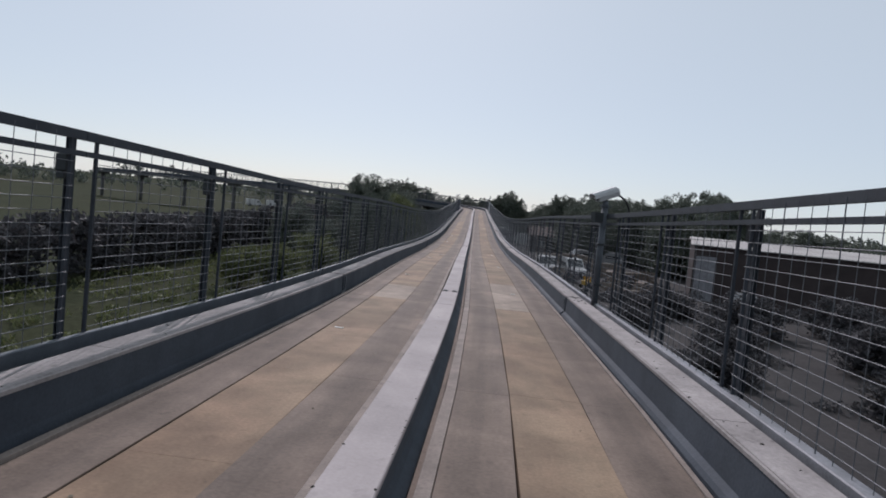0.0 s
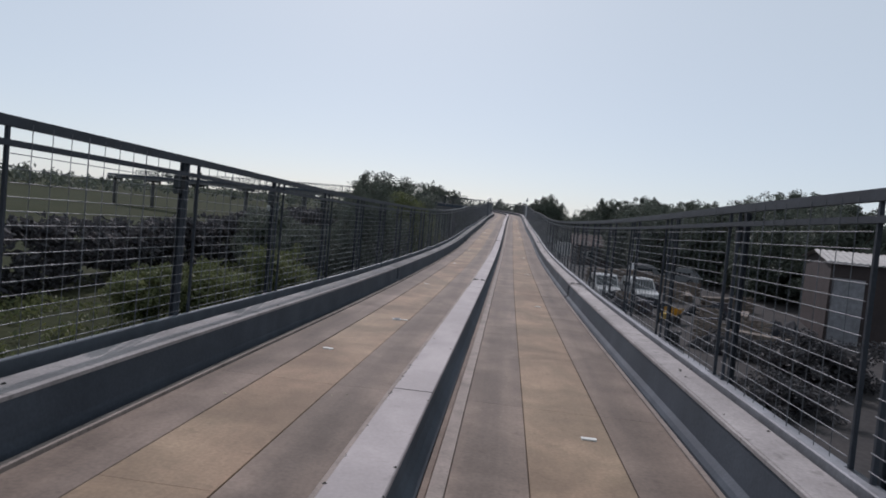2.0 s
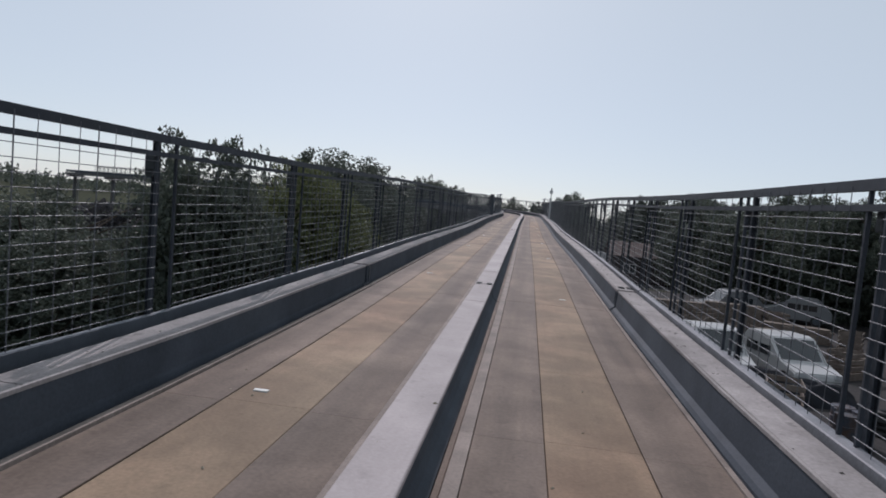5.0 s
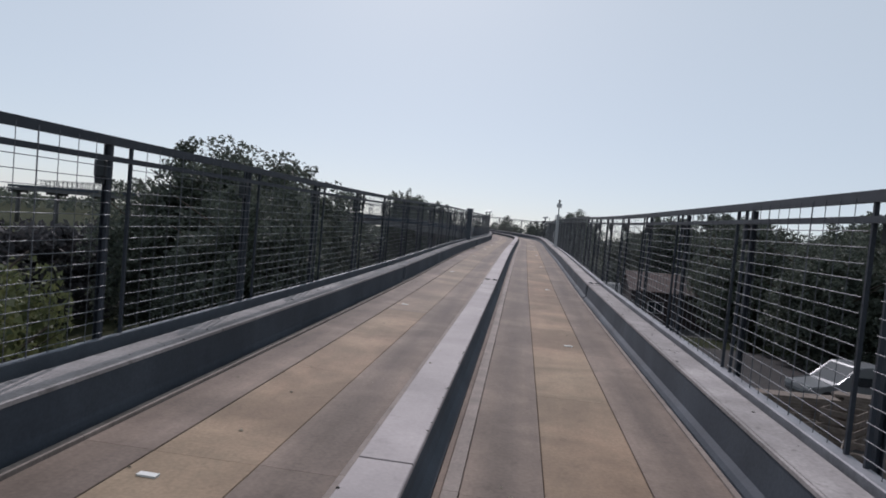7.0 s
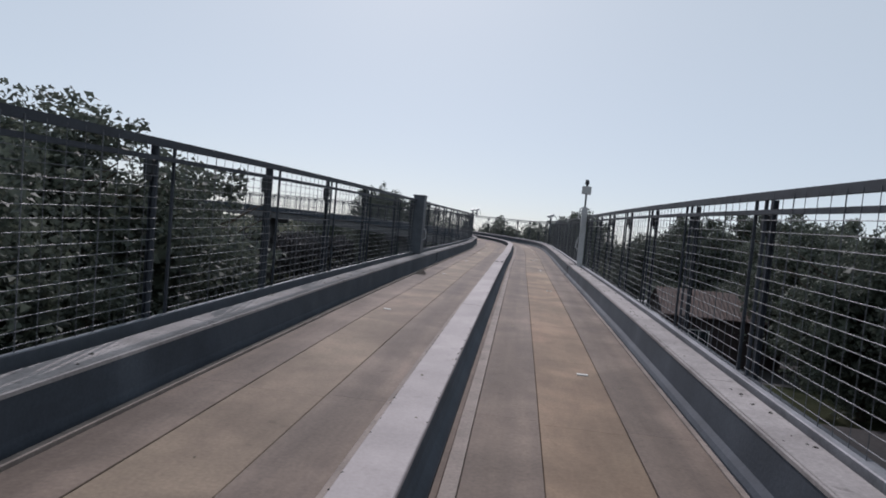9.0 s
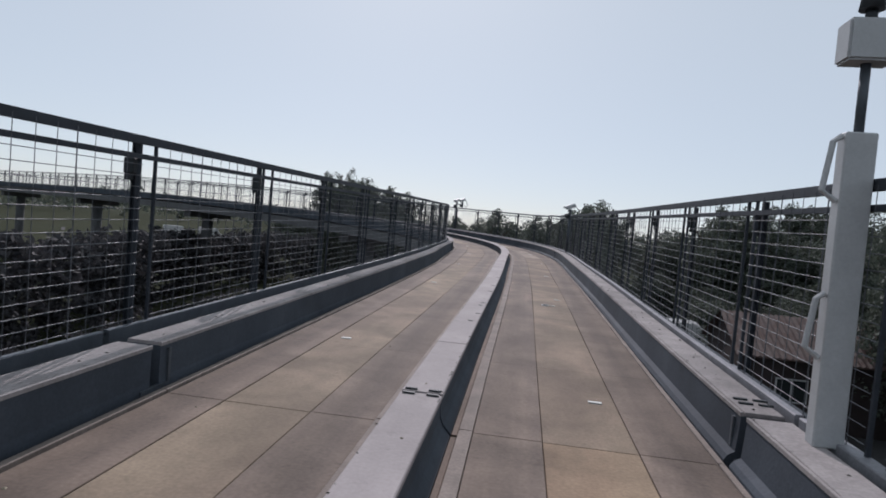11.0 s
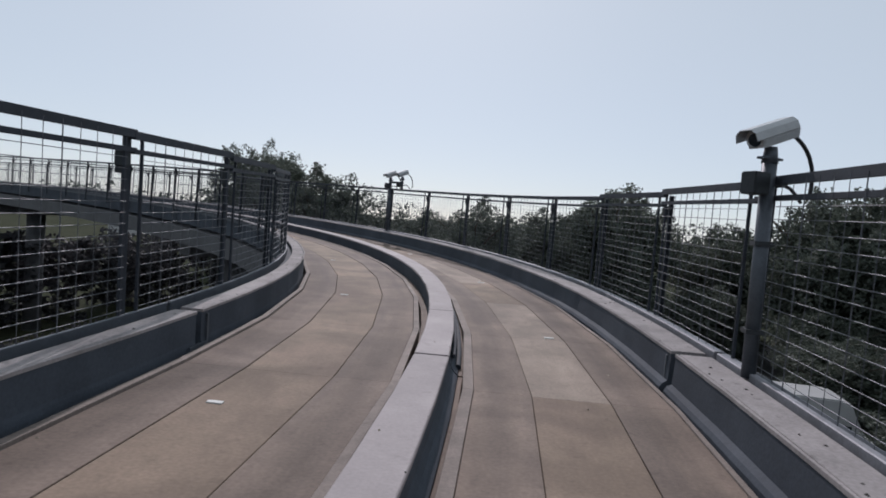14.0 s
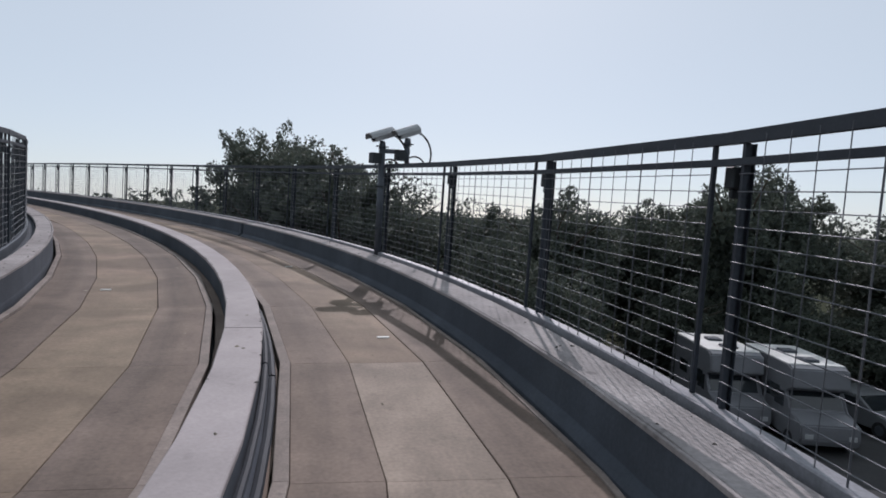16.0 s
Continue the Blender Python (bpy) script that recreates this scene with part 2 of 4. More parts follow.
def slab(u0, u1, z0, z1, c=0.008):
    """A profile with two eased upper edges."""
    return [(u0, z0), (u1, z0), (u1, z1 - c), (u1 - c, z1), (u0 + c, z1), (u0, z1 - c)]


def box(bm, x0, x1, y0, y1, z0, z1, m=None):
    vs = [bm.verts.new((x, y, z)) for x in (x0, x1) for y in (y0, y1) for z in (z0, z1)]
    if m is not None:
        for v in vs:
            v.co = m @ v.co
    for f in ((0, 1, 3, 2), (4, 6, 7, 5), (0, 4, 5, 1), (2, 3, 7, 6), (0, 2, 6, 4), (1, 5, 7, 3)):
        bm.faces.new([vs[i] for i in f])
    return vs


def rod(bm, a, b, r0, r1=None, sides=8, cap=True):
    a, b = Vector(a), Vector(b)
    r1 = r0 if r1 is None else r1
    q = (b - a).to_track_quat('Z', 'Y').to_matrix()
    rings = []
    for p, r in ((a, r0), (b, r1)):
        rings.append([bm.verts.new(p + q @ Vector((r * math.cos(2 * math.pi * i / sides), r * math.sin(2 * math.pi * i / sides), 0))) for i in range(sides)])
    for i in range(sides):
        f = bm.faces.new((rings[0][i], rings[0][(i + 1) % sides], rings[1][(i + 1) % sides], rings[1][i]))
        f.smooth = True
    if cap:
        bm.faces.new(rings[0][::-1])
        bm.faces.new(rings[1])


def thing(name, label, category, group="", kind="", m=None):
    o = new(name)
    o.empty_display_size = 0.3
    if m is not None:
        o.matrix_world = m
    return tagged(o, label, category, group, kind)


GROUND = -5.6
S_END = 250.0
SPANS = [-29.0, -10.2, 8.67, 26.95, 46.0, 65.15, 84.2, 103.4, 122.4, 141.4, 160.4, 179.4, 198.4, 217.4, 236.4]
RIGHT_WALL, LEFT_WALL = 1.908, -1.79
RIGHT_TOP, LEFT_TOP = 0.315, 0.315
CENTRE_TOP = 0.211

# ---------------------------------------------------------------- ground
bm = bmesh.new()
N = 24
ring = [0, 30, 60, 100, 160, 260, 450, 800, 1500, 3500]
grid = {}
cx, cy = -5, 60
for i, r in enumerate(ring):
    for j in range(N):
        a = 2 * math.pi * j / N
        grid[i, j] = bm.verts.new((cx + r * math.cos(a), cy + r * math.sin(a), GROUND)) if i or not j else grid[0, 0]
for i in range(len(ring) - 1):
    for j in range(N):
        q = [grid[i, j], grid[i + 1, j], grid[i + 1, (j + 1) % N], grid[i, (j + 1) % N]]
        bm.faces.new(q if i else [q[0], q[1], q[2]])
ground = part("ground", bm, M_GRASS, None)
tagged(ground, "rough grass and fields stretching to the horizon", "ground", kind="structure")

# ---------------------------------------------------------------- deck, walls and kerbs
deck = thing("guideway_deck", "precast concrete deck girders of the elevated guideway", "bridge deck", kind="structure")
for a, b in zip(SPANS, SPANS[1:]):
    sweep("girder", [(-2.42, -0.75), (2.36, -0.75), (2.36, -0.14), (0.16, -0.14), (-0.16, -0.25), (-2.42, -0.25)], a + 0.01, b - 0.01, M_GIRD, deck, step=1.5)

centre = thing("centre_wall", "low concrete wall between the lanes with pale painted capping", "kerb wall", kind="structure")
right_wall = thing("kerb_wall_right", "grey concrete kerb wall with pale coping beside the lane", "kerb wall", kind="structure")
left_wall = thing("kerb_wall_left", "shaded grey concrete kerb wall with pale coping", "kerb wall", kind="structure")
for a, b in zip(SPANS, SPANS[1:]):
    cuts = [a - (0.35 if a == 103.4 else 0) + 0.012, a + 1.6, (a + b) / 2, b - 1.6, b - 0.012]
    if b == 103.4:      # the bend begins with one long cap
        cuts[2:] = [b - 0.362]
    for p, q in zip(cuts, cuts[1:]):
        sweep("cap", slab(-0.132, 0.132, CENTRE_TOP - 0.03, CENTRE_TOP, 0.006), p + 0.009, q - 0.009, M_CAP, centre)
    for u0, u1 in ((-0.205, -0.122), (0.204, 0.242)):
        sweep("ledge", slab(u0, u1, -0.26, -0.035, 0.004), a + 0.02, b - 0.02, M_TRACK, centre, "rough concrete ledge at the wall's foot")
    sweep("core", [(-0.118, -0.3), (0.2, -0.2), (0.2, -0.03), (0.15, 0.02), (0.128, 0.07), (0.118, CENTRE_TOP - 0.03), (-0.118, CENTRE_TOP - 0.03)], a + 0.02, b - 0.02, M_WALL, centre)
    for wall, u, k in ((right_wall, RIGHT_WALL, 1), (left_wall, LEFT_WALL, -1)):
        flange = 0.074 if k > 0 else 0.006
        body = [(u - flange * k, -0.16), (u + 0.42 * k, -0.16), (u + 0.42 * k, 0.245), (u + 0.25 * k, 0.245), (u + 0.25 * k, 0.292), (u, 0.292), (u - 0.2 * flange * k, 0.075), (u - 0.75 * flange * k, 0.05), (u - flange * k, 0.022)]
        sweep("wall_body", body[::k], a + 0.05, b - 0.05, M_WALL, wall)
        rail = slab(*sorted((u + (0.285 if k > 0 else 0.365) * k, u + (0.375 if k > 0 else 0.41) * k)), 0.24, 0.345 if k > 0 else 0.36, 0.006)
        # Left rail's darker steel puts the shade of its inner face into colour.
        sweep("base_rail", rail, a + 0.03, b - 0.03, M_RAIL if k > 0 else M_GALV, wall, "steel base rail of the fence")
        mids = [a + 0.05, a + (b - a) / 3, a + 2 * (b - a) / 3, b - 0.05]
        for p, q in zip(mids, mids[1:]):
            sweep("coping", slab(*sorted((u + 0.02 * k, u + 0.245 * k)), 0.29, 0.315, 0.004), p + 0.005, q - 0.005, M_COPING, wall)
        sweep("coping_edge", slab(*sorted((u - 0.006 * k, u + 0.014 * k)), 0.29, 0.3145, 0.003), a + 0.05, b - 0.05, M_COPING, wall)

# ---------------------------------------------------------------- lanes
right_lane = thing("lane_right", "tan concrete wheel tracks with buff middle panels", "road", kind="structure")
left_lane = thing("lane_left", "tan concrete wheel tracks with buff middle panels", "road", kind="structure")
BEND = [97.2, 100.0, 102.95, 104.9, 107.05, 108.95, 110.95, 112.7, 114.7, 116.55, 118.6, 120.6, 123.0]


def lane_joints(tracks):
    """Stations of the joints across a lane: its middle panels are about two metres long, its track slabs twice that."""
    found = [a + o for a, b in zip(SPANS, SPANS[1:]) for o in ((0, 1.95, 5.9, 9.8, 13.7, b - a - 1.95) if tracks else (0, 1.95, 3.9, 5.85, 7.8, 9.8, 11.8, 13.75, 15.4, b - a - 1.95))]
    return sorted([j for j in found if not 95.5 < j < 124] + BEND + [SPANS[-1]])


RENEWED = {"right": (8.67, 10.62, 102.95, 104.9, 108.95, 110.95), "left": (8.67,)}  # where the middle panel is of a newer, paler concrete
STRIPS = {
    "right": ((0.34, 0.764, M_TRACK, "track_slab", 0), (0.769, 1.34, M_PANEL, "buff_slab", -0.003), (1.346, 1.79, M_TRACK, "track_slab", 0), (0.252, 0.337, M_LIP, "edge_strip", 0.012), (1.7925, 1.83, M_LIP, "edge_strip", 0.01)),
    "left": ((-0.704, -0.282, M_TRACK, "track_slab", 0), (-1.288, -0.71, M_PANEL, "buff_slab", -0.003), (-1.686, -1.294, M_TRACK, "track_slab", 0), (-0.278, -0.215, M_LIP, "edge_strip", 0.012), (-1.744, -1.692, M_LIP, "edge_strip", 0.022)),
}


def gap(s):
    """Half the width of the lane joint at station s: open at the spans' ends, tight between."""
    return 0.005 if min(abs(s - j) for j in SPANS) < 0.1 else 0.0013


for lane, side in ((right_lane, "right"), (left_lane, "left")):
    for u0, u1, mat, name, dz in STRIPS[side]:
        joints = lane_joints(mat is not M_PANEL)
        for p, q in zip(joints, joints[1:]):
            pale = mat is M_PANEL and any(abs(p - r) < 0.02 for r in RENEWED[side])
            sweep(name, slab(u0, u1, -0.12, dz, 0.003), p + gap(p), q - gap(q), M_PALE if pale else M_GREYED if mat is M_PANEL and p > (84 if side == "right" else 60) else mat, lane, step=9.0)

# ---------------------------------------------------------------- fences: straight bays on posts
BAY = 1.62


def bay_meshes(length, height, rows):
    """Frame and wires of one bay, y along the fence, z up from its foot."""
    bm = bmesh.new()
    for z, t in ((height - 0.06, 0.06), (height - 0.165, 0.035), (0.008, 0.022)):
        box(bm, -0.018, 0.018, -length / 2, length / 2, z, z + t)
    for y in (-length / 2 + 0.12, length / 2 - 0.12):
        box(bm, -0.012, 0.01, y - 0.009, y + 0.009, 0.03, height - 0.06)
    frame_me = bpy.data.meshes.new("panel_frame")
    bm.to_mesh(frame_me)
    bm.free()
    verts, faces = [], []

    def wire(a, b, r):
        ax = Vector(b) - Vector(a)
        e1 = Vector((1, 0, 0))
        e2 = ax.cross(e1).normalized()
        k = len(verts)
        for p in (a, b):
            for i in range(6):
                verts.append(Vector(p) + e1 * r * math.cos(i * math.pi / 3) + e2 * r * math.sin(i * math.pi / 3))
        faces.extend([(k + i, k + (i + 1) % 6, k + 6 + (i + 1) % 6, k + 6 + i) for i in range(6)])

    for i in range(rows):
        z = 0.045 + (height - 0.21) * (i + 0.5) / rows
        wire((-0.024, -length / 2 + 0.12, z), (-0.024, length / 2 - 0.12, z), 0.0028)
    cols = int((length - 0.24) / 0.15)
    for i in range(1, cols):
        y = -length / 2 + 0.12 + (length - 0.24) * i / cols
        wire((-0.018, y, 0.03), (-0.018, y, height - 0.03), 0.0042 if i in (4, 8) else 0.0025)
    wire_me = mesh("wire_mesh", verts, faces, M_WIRE, True)
    return frame_me, wire_me


def post_mesh(height):
    bm = bmesh.new()
    h = height - 0.05
    prof = [(-0.019, -0.025), (-0.014, -0.025), (-0.014, -0.003), (0.014, -0.003), (0.014, -0.025), (0.019, -0.025), (0.019, 0.025), (0.014, 0.025), (0.014, 0.003), (-0.014, 0.003), (-0.014, 0.025), (-0.019, 0.025)]
    lo, hi = [[bm.verts.new((x, y, z)) for x, y in prof] for z in (-0.3, h)]
    for i in range(12):
        bm.faces.new((lo[i], lo[(i + 1) % 12], hi[(i + 1) % 12], hi[i]))
    bm.faces.new(hi)
    me = bpy.data.meshes.new("post")
    bm.to_mesh(me)
    bm.free()
    me.materials.append(M_POST)
    return me


def clamp_mesh(height):
    """The clamp box that holds two bays to a post, with its hanging strap."""
    bm = bmesh.new()
    box(bm, -0.05, 0.03, 0.03, 0.1, height - 0.27, height - 0.16)
    box(bm, -0.03, 0.03, 0.06, 0.09, height - 0.32, height - 0.27)
    bmesh.ops.bevel(bm, geom=bm.edges[:], offset=0.006, segments=1, affect='EDGES')
    me = bpy.data.meshes.new("clamp")
    bm.to_mesh(me)
    bm.free()
    me.materials.append(M_DARKST)
    return me


def build_fence(fence, posts, u, foot, height, side):
    pm, cm = post_mesh(height), clamp_mesh(height)
    made = {}

    def low(s):
        """The fence stands a little lower through the bend."""
        return Matrix.Diagonal((1, 1, float(np.interp(s, (103, 108), (1.0, 0.947))), 1))

    for s in posts:
        m = along(s, u + 0.09 * side, foot) @ (Matrix.Rotation(math.pi, 4, 'Z') if side < 0 else Matrix.Identity(4)) @ low(s)
        for name, me in (("post", pm), ("clamp", cm)):
            o = obj(name, me, None, fence)
            o.matrix_world = m
    for a, b in zip(posts, posts[1:]):
        p, q = at(a, u, foot), at(b, u, foot)
        length = round((q - p).length, 1) + 0.02
        if length not in made:
            made[length] = bay_meshes(length, height, 14 if side > 0 else 15)
            made[length][0].materials.append(M_FRAME)
        y = (q - p).normalized()
        x = y.cross(Vector((0, 0, 1))).normalized()
        z = x.cross(y)
        m = Matrix.Translation((p + q) / 2) @ Matrix((x, y, z)).transposed().to_4x4()
        if side < 0:
            m = m @ Matrix.Rotation(math.pi, 4, 'Z')
        m = m @ low((a + b) / 2)
        for name, me in zip(("panel_frame", "wire_mesh"), made[length]):
            o = obj(name, me, None, fence)
            o.matrix_world = m


right_posts = [114.9 + 1.962 * k for k in range(-62, 60)]
left_posts = [18.81 + 2.05 * k for k in range(-12, 12)] + [44.08 + 2.096 * k for k in range(0, 17)] + [80.3, 82.34, 84.6, 86.66, 88.69, 90.75, 93.12, 95.2, 97.18, 99.07, 100.95] + [102.8 + 1.98 * k for k in range(0, 61)]
fence_right = thing("fence", "galvanised steel mesh fence panels on posts along the outer kerb wall", "fence", "guideway fences")
build_fence(fence_right, right_posts, 2.262, RIGHT_TOP, 1.375, 1)
fence_left = thing("fence", "galvanised steel mesh fence panels standing backlit on the kerb wall", "fence", "guideway fences")
build_fence(fence_left, left_posts, -2.195, LEFT_TOP, 1.385, -1)

# ---------------------------------------------------------------- plants
rng = np.random.default_rng(7)


def leaf_cloud(centres, radii, per, size, squash=0.85, up=0.0, corners=4):
    """Leaves as small blades of three or four corners, scattered in soft balls round the given centres."""
    centres, radii = np.asarray(centres, float), np.asarray(radii, float)
    n = len(centres) * per
    d = rng.normal(size=(n, 3))
    d /= np.linalg.norm(d, axis=1)[:, None]
    r = np.repeat(radii, per) * rng.uniform(0.25, 1.0, n) ** 0.5
    c = np.repeat(centres, per, 0) + d * r[:, None] * np.array([1, 1, squash])
    e1 = rng.normal(size=(n, 3)) + np.array([0, 0, up])
    e1 /= np.linalg.norm(e1, axis=1)[:, None]
    e2 = np.cross(e1, rng.normal(size=(n, 3)))
    e2 /= np.linalg.norm(e2, axis=1)[:, None]
    s = size * rng.uniform(0.6, 1.3, n)[:, None]
    blade = [c - e1 * s, c + e2 * s * 0.45, c + e1 * s, c - e2 * s * 0.45] if corners == 4 else [c - e1 * s * 0.7, c + e2 * s * 0.55 + e1 * s * 0.4, c - e2 * s * 0.55 + e1 * s * 0.4]
    return np.stack(blade, 1).reshape(-1, 3)


def leaf_mesh(name, v, mat, corners=4):
    me = bpy.data.meshes.new(name)
    n = len(v) // corners
    me.vertices.add(len(v))
    me.vertices.foreach_set("co", v.ravel().astype(np.float32))
    me.loops.add(corners * n)
    me.loops.foreach_set("vertex_index", np.arange(corners * n, dtype=np.int32))
    me.polygons.add(n)
    me.polygons.foreach_set("loop_start", np.arange(0, corners * n, corners, dtype=np.int32))
    me.materials.append(mat)
    me.update(calc_edges=True)
    return me


def crown_clumps(n, rx, z0, z1, r0, r1, rough=0.25):
    """Centres and sizes of clumps over a lumpy crown between heights z0 and z1."""
    cs, rs = [], []
    zc, rz = (z0 + z1) / 2, (z1 - z0) / 2
    lobes = rng.normal(size=(7, 3))
    lobes /= np.linalg.norm(lobes, axis=1)[:, None]
    while len(cs) < n:
        d = rng.normal(size=3)
        d /= np.linalg.norm(d)
        k = 1 + rough * (np.max(lobes @ d) - 0.6) * 1.6 + rng.normal() * 0.05
        f = rng.uniform(0.35, 0.92) ** 0.6 * k
        cs.append((d[0] * rx * f, d[1] * rx * f, zc + d[2] * rz * f))
        rs.append(rng.uniform(r0, r1))
    return cs, rs


def trunk_bm(height, r, limbs, spread, z_first):
    bm = bmesh.new()
    pts = [Vector((0, 0, 0))]
    for i in range(1, 5):
        pts.append(Vector((rng.normal() * 0.12 * i, rng.normal() * 0.12 * i, height * i / 4)))
    for i in range(4):
        rod(bm, pts[i], pts[i + 1], r * (1 - 0.2 * i), r * (0.8 - 0.2 * i), 8, False)
    for k in range(limbs):
        t = rng.uniform(z_first, 0.95)
        a = Vector((0, 0, height * t)) + (pts[2] - Vector((0, 0, height / 2))) * t
        ang = rng.uniform(0, 6.28)
        b = a + Vector((math.cos(ang) * spread * 0.5, math.sin(ang) * spread * 0.5, height * 0.16))
        c = b + Vector((math.cos(ang + 0.4) * spread * 0.4, math.sin(ang + 0.4) * spread * 0.4, height * 0.17))
        rod(bm, a, b, r * 0.42, r * 0.25, 6, False)
        rod(bm, b, c, r * 0.25, r * 0.08, 5, False)
    me = bpy.data.meshes.new("trunk")
    bm.to_mesh(me)
    bm.free()
    me.materials.append(M_BARK)
    return me


def variant(height, radius, z0, clumps, per, size, mat, r0=0.6, r1=1.2, rough=0.3, sprigs=0):
    """Trunk and crown of one kind of plant; sprigs are thin leafy shoots that break its outline."""
    cs, rs = crown_clumps(clumps, radius - r0, z0 + r0, height - r0 * 0.8, r0, r1, rough)
    mid = np.array((0, 0, (z0 + height) / 2))
    inner = mid + (np.asarray(cs) - mid) * 0.66
    v = [leaf_cloud(cs, rs, per, size, corners=3), leaf_cloud(inner, rs, 22, size * 2.6, corners=3)]
    tips, tr = [], []
    for _ in range(sprigs):
        k = int(rng.integers(len(cs)))
        d = np.asarray(cs[k]) - mid
        d /= np.linalg.norm(d)
        base = np.asarray(cs[k]) + d * rs[k] * 0.55
        lean = d + np.array([0, 0, 0.2]) + rng.normal(size=3) * 0.7
        lean /= np.linalg.norm(lean)
        n = int(rng.integers(2, 5))
        for k in range(n):
            tips.append(base + lean * 0.13 * k + rng.normal(size=3) * 0.07)
            tr.append(0.32 - 0.03 * k)
    if tips:
        v.append(leaf_cloud(tips, tr, 22, size * 0.9, corners=3))
    return trunk_bm(height * 0.72, height * 0.024, 9, radius, 0.3), leaf_mesh("crown", np.concatenate(v), mat, 3), height, radius


OAKS = [variant(9.0, 4.2, 1.0, 220, 140, 0.13, M_LEAF, 0.4, 0.95, 0.35, sprigs=70) for _ in range(3)]
BUSHY = [variant(8.0, 4.0, 0.0, 200, 130, 0.125, M_LEAF, 0.4, 0.9, 0.3, sprigs=60) for _ in range(3)]
AIRY = [variant(10.0, 4.3, 1.0, 230, 120, 0.115, M_LEAF, 0.35, 0.8, 0.32, sprigs=170) for _ in range(2)]
SCRUBBY = [variant(3.0, 1.9, 0.0, 60, 110, 0.09, M_LEAFDARK, 0.3, 0.6, 0.4, sprigs=30) for _ in range(2)]
SHRUB = [variant(3.0, 1.9, 0.0, 60, 130, 0.085, M_LEAF2, 0.3, 0.6, 0.4, sprigs=40) for _ in range(2)]


def plant(kind, x, y, top, radius, label, name="tree", category="tree", group=""):
    tr, cr, h, r = kind[int(rng.integers(len(kind)))]
    sz = (top - GROUND) / h
    sr = radius / r
    o = thing(name, label, category, group, m=Matrix.Translation((x, y, GROUND - 0.02)) @ Matrix.Rotation(rng.uniform(0, 6.28), 4, 'Z') @ Matrix.Diagonal((sr, sr, sz, 1)))
    for n, me in (("trunk", tr), ("crown", cr)):
        obj(n, me, None, o)
    return o


# trees beside the left fence
LT = "broad dark green tree close beside the guideway fence"
plant(OAKS, -16.8, 82.2, 3.9, 5.6, LT)
plant(BUSHY, -13.5, 76.0, 2.2, 3.8, LT)
plant(BUSHY, -16.8, 88.6, 2.7, 4.0, LT)
plant(BUSHY, -19.5, 80.4, 4.1, 4.5, LT)
plant([variant(7.2, 2.5, 0.6, 190, 150, 0.085, M_LEAF2, 0.35, 0.7, 0.4, sprigs=120)], -9.1, 57.4, 2.15, 2.75, "sunlit green tree with glossy leaves beside the fence")
plant(BUSHY, -10.9, 53.4, 2.0, 2.6, LT)
plant(AIRY, -19.3, 133.9, 5.3, 5.3, "young open-crowned tree rising behind the curved fence")
plant(AIRY, -21.9, 134.4, 6.1, 3.2, "young open-crowned tree rising behind the curved fence")
plant(AIRY, -17.0, 134.0, 3.8, 4.2, "young open-crowned tree rising behind the curved fence")
for x, y, top, r in ((-12.5, 18, -4.0, 1.7), (-11.0, 27, -3.6, 1.8), (-14.6, 39.6, -2.2, 2.1), (-16.9, 38.6, -2.5, 1.9), (-11.4, 36.6, -3.6, 1.5), (-13.3, 45.6, -1.7, 2.4), (-14.5, 52, -0.8, 2.6), (-13.4, 58.5, 0.4, 2.8), (-12.4, 63.3, -0.6, 2.3), (-19, 56, 0.2, 3.2), (-16, 12, -4.2, 1.8)):
    plant(SHRUB if top < -1.5 or y > 60 else BUSHY, x, y, top, r, "leafy green bush on the rough ground below the guideway", "bush", "bush", "bushes below the fence")

for x, y, top, r in ((9.5, 24, -3.2, 1.9), (12.5, 30, -2.8, 2.2), (8.5, 35.5, -3.4, 1.8), (11.5, 40.5, -2.6, 2.3), (15.5, 36.0, -2.2, 2.6), (9.8, 44.2, -3.6, 1.6), (18.5, 28.0, -2.0, 2.8), (22.0, 38.0, -2.0, 2.6), (15.0, 20.0, -2.6, 2.4), (12.0, 12.0, -3.0, 2.2)):
    plant(SCRUBBY, x, y, top, r, "dark scrubby bush at the edge of the yard", "bush", "bush", "bushes in the yard")

# trees behind the curve and along the right
RT = "dark green broadleaf tree in a belt beyond the fence"
BEHIND_CURVE = (
    (OAKS, 1.6, 145.5, 6.3, 4.6), (BUSHY, -8.4, 139.6, 3.6, 3.8), (BUSHY, -13.0, 141.0, 2.9, 3.8), (BUSHY, -4.5, 147.5, 3.4, 4.0), (BUSHY, -17.0, 140.0, 2.6, 3.8),
    (BUSHY, -11.0, 134.0, 1.2, 3.0), (BUSHY, -8.0, 131.5, 0.6, 2.6), (OAKS, 12.8, 139.0, 5.8, 5.0), (OAKS, 17.5, 118.0, 5.0, 4.6), (OAKS, 20.5, 130.0, 5.2, 4.8),
    (OAKS, 10.0, 150.0, 3.6, 4.6), (OAKS, -1.0, 152.0, 4.0, 4.6), (BUSHY, -9.0, 146.0, 2.9, 4.4), (OAKS, 18.0, 136.0, 3.8, 4.8), (OAKS, 24.0, 122.0, 3.6, 5.0),
    (BUSHY, -26.0, 150.0, 2.6, 4.4), (OAKS, -15.0, 152.0, 3.0, 4.6), (OAKS, -38.0, 162.0, 2.6, 5.0),
)
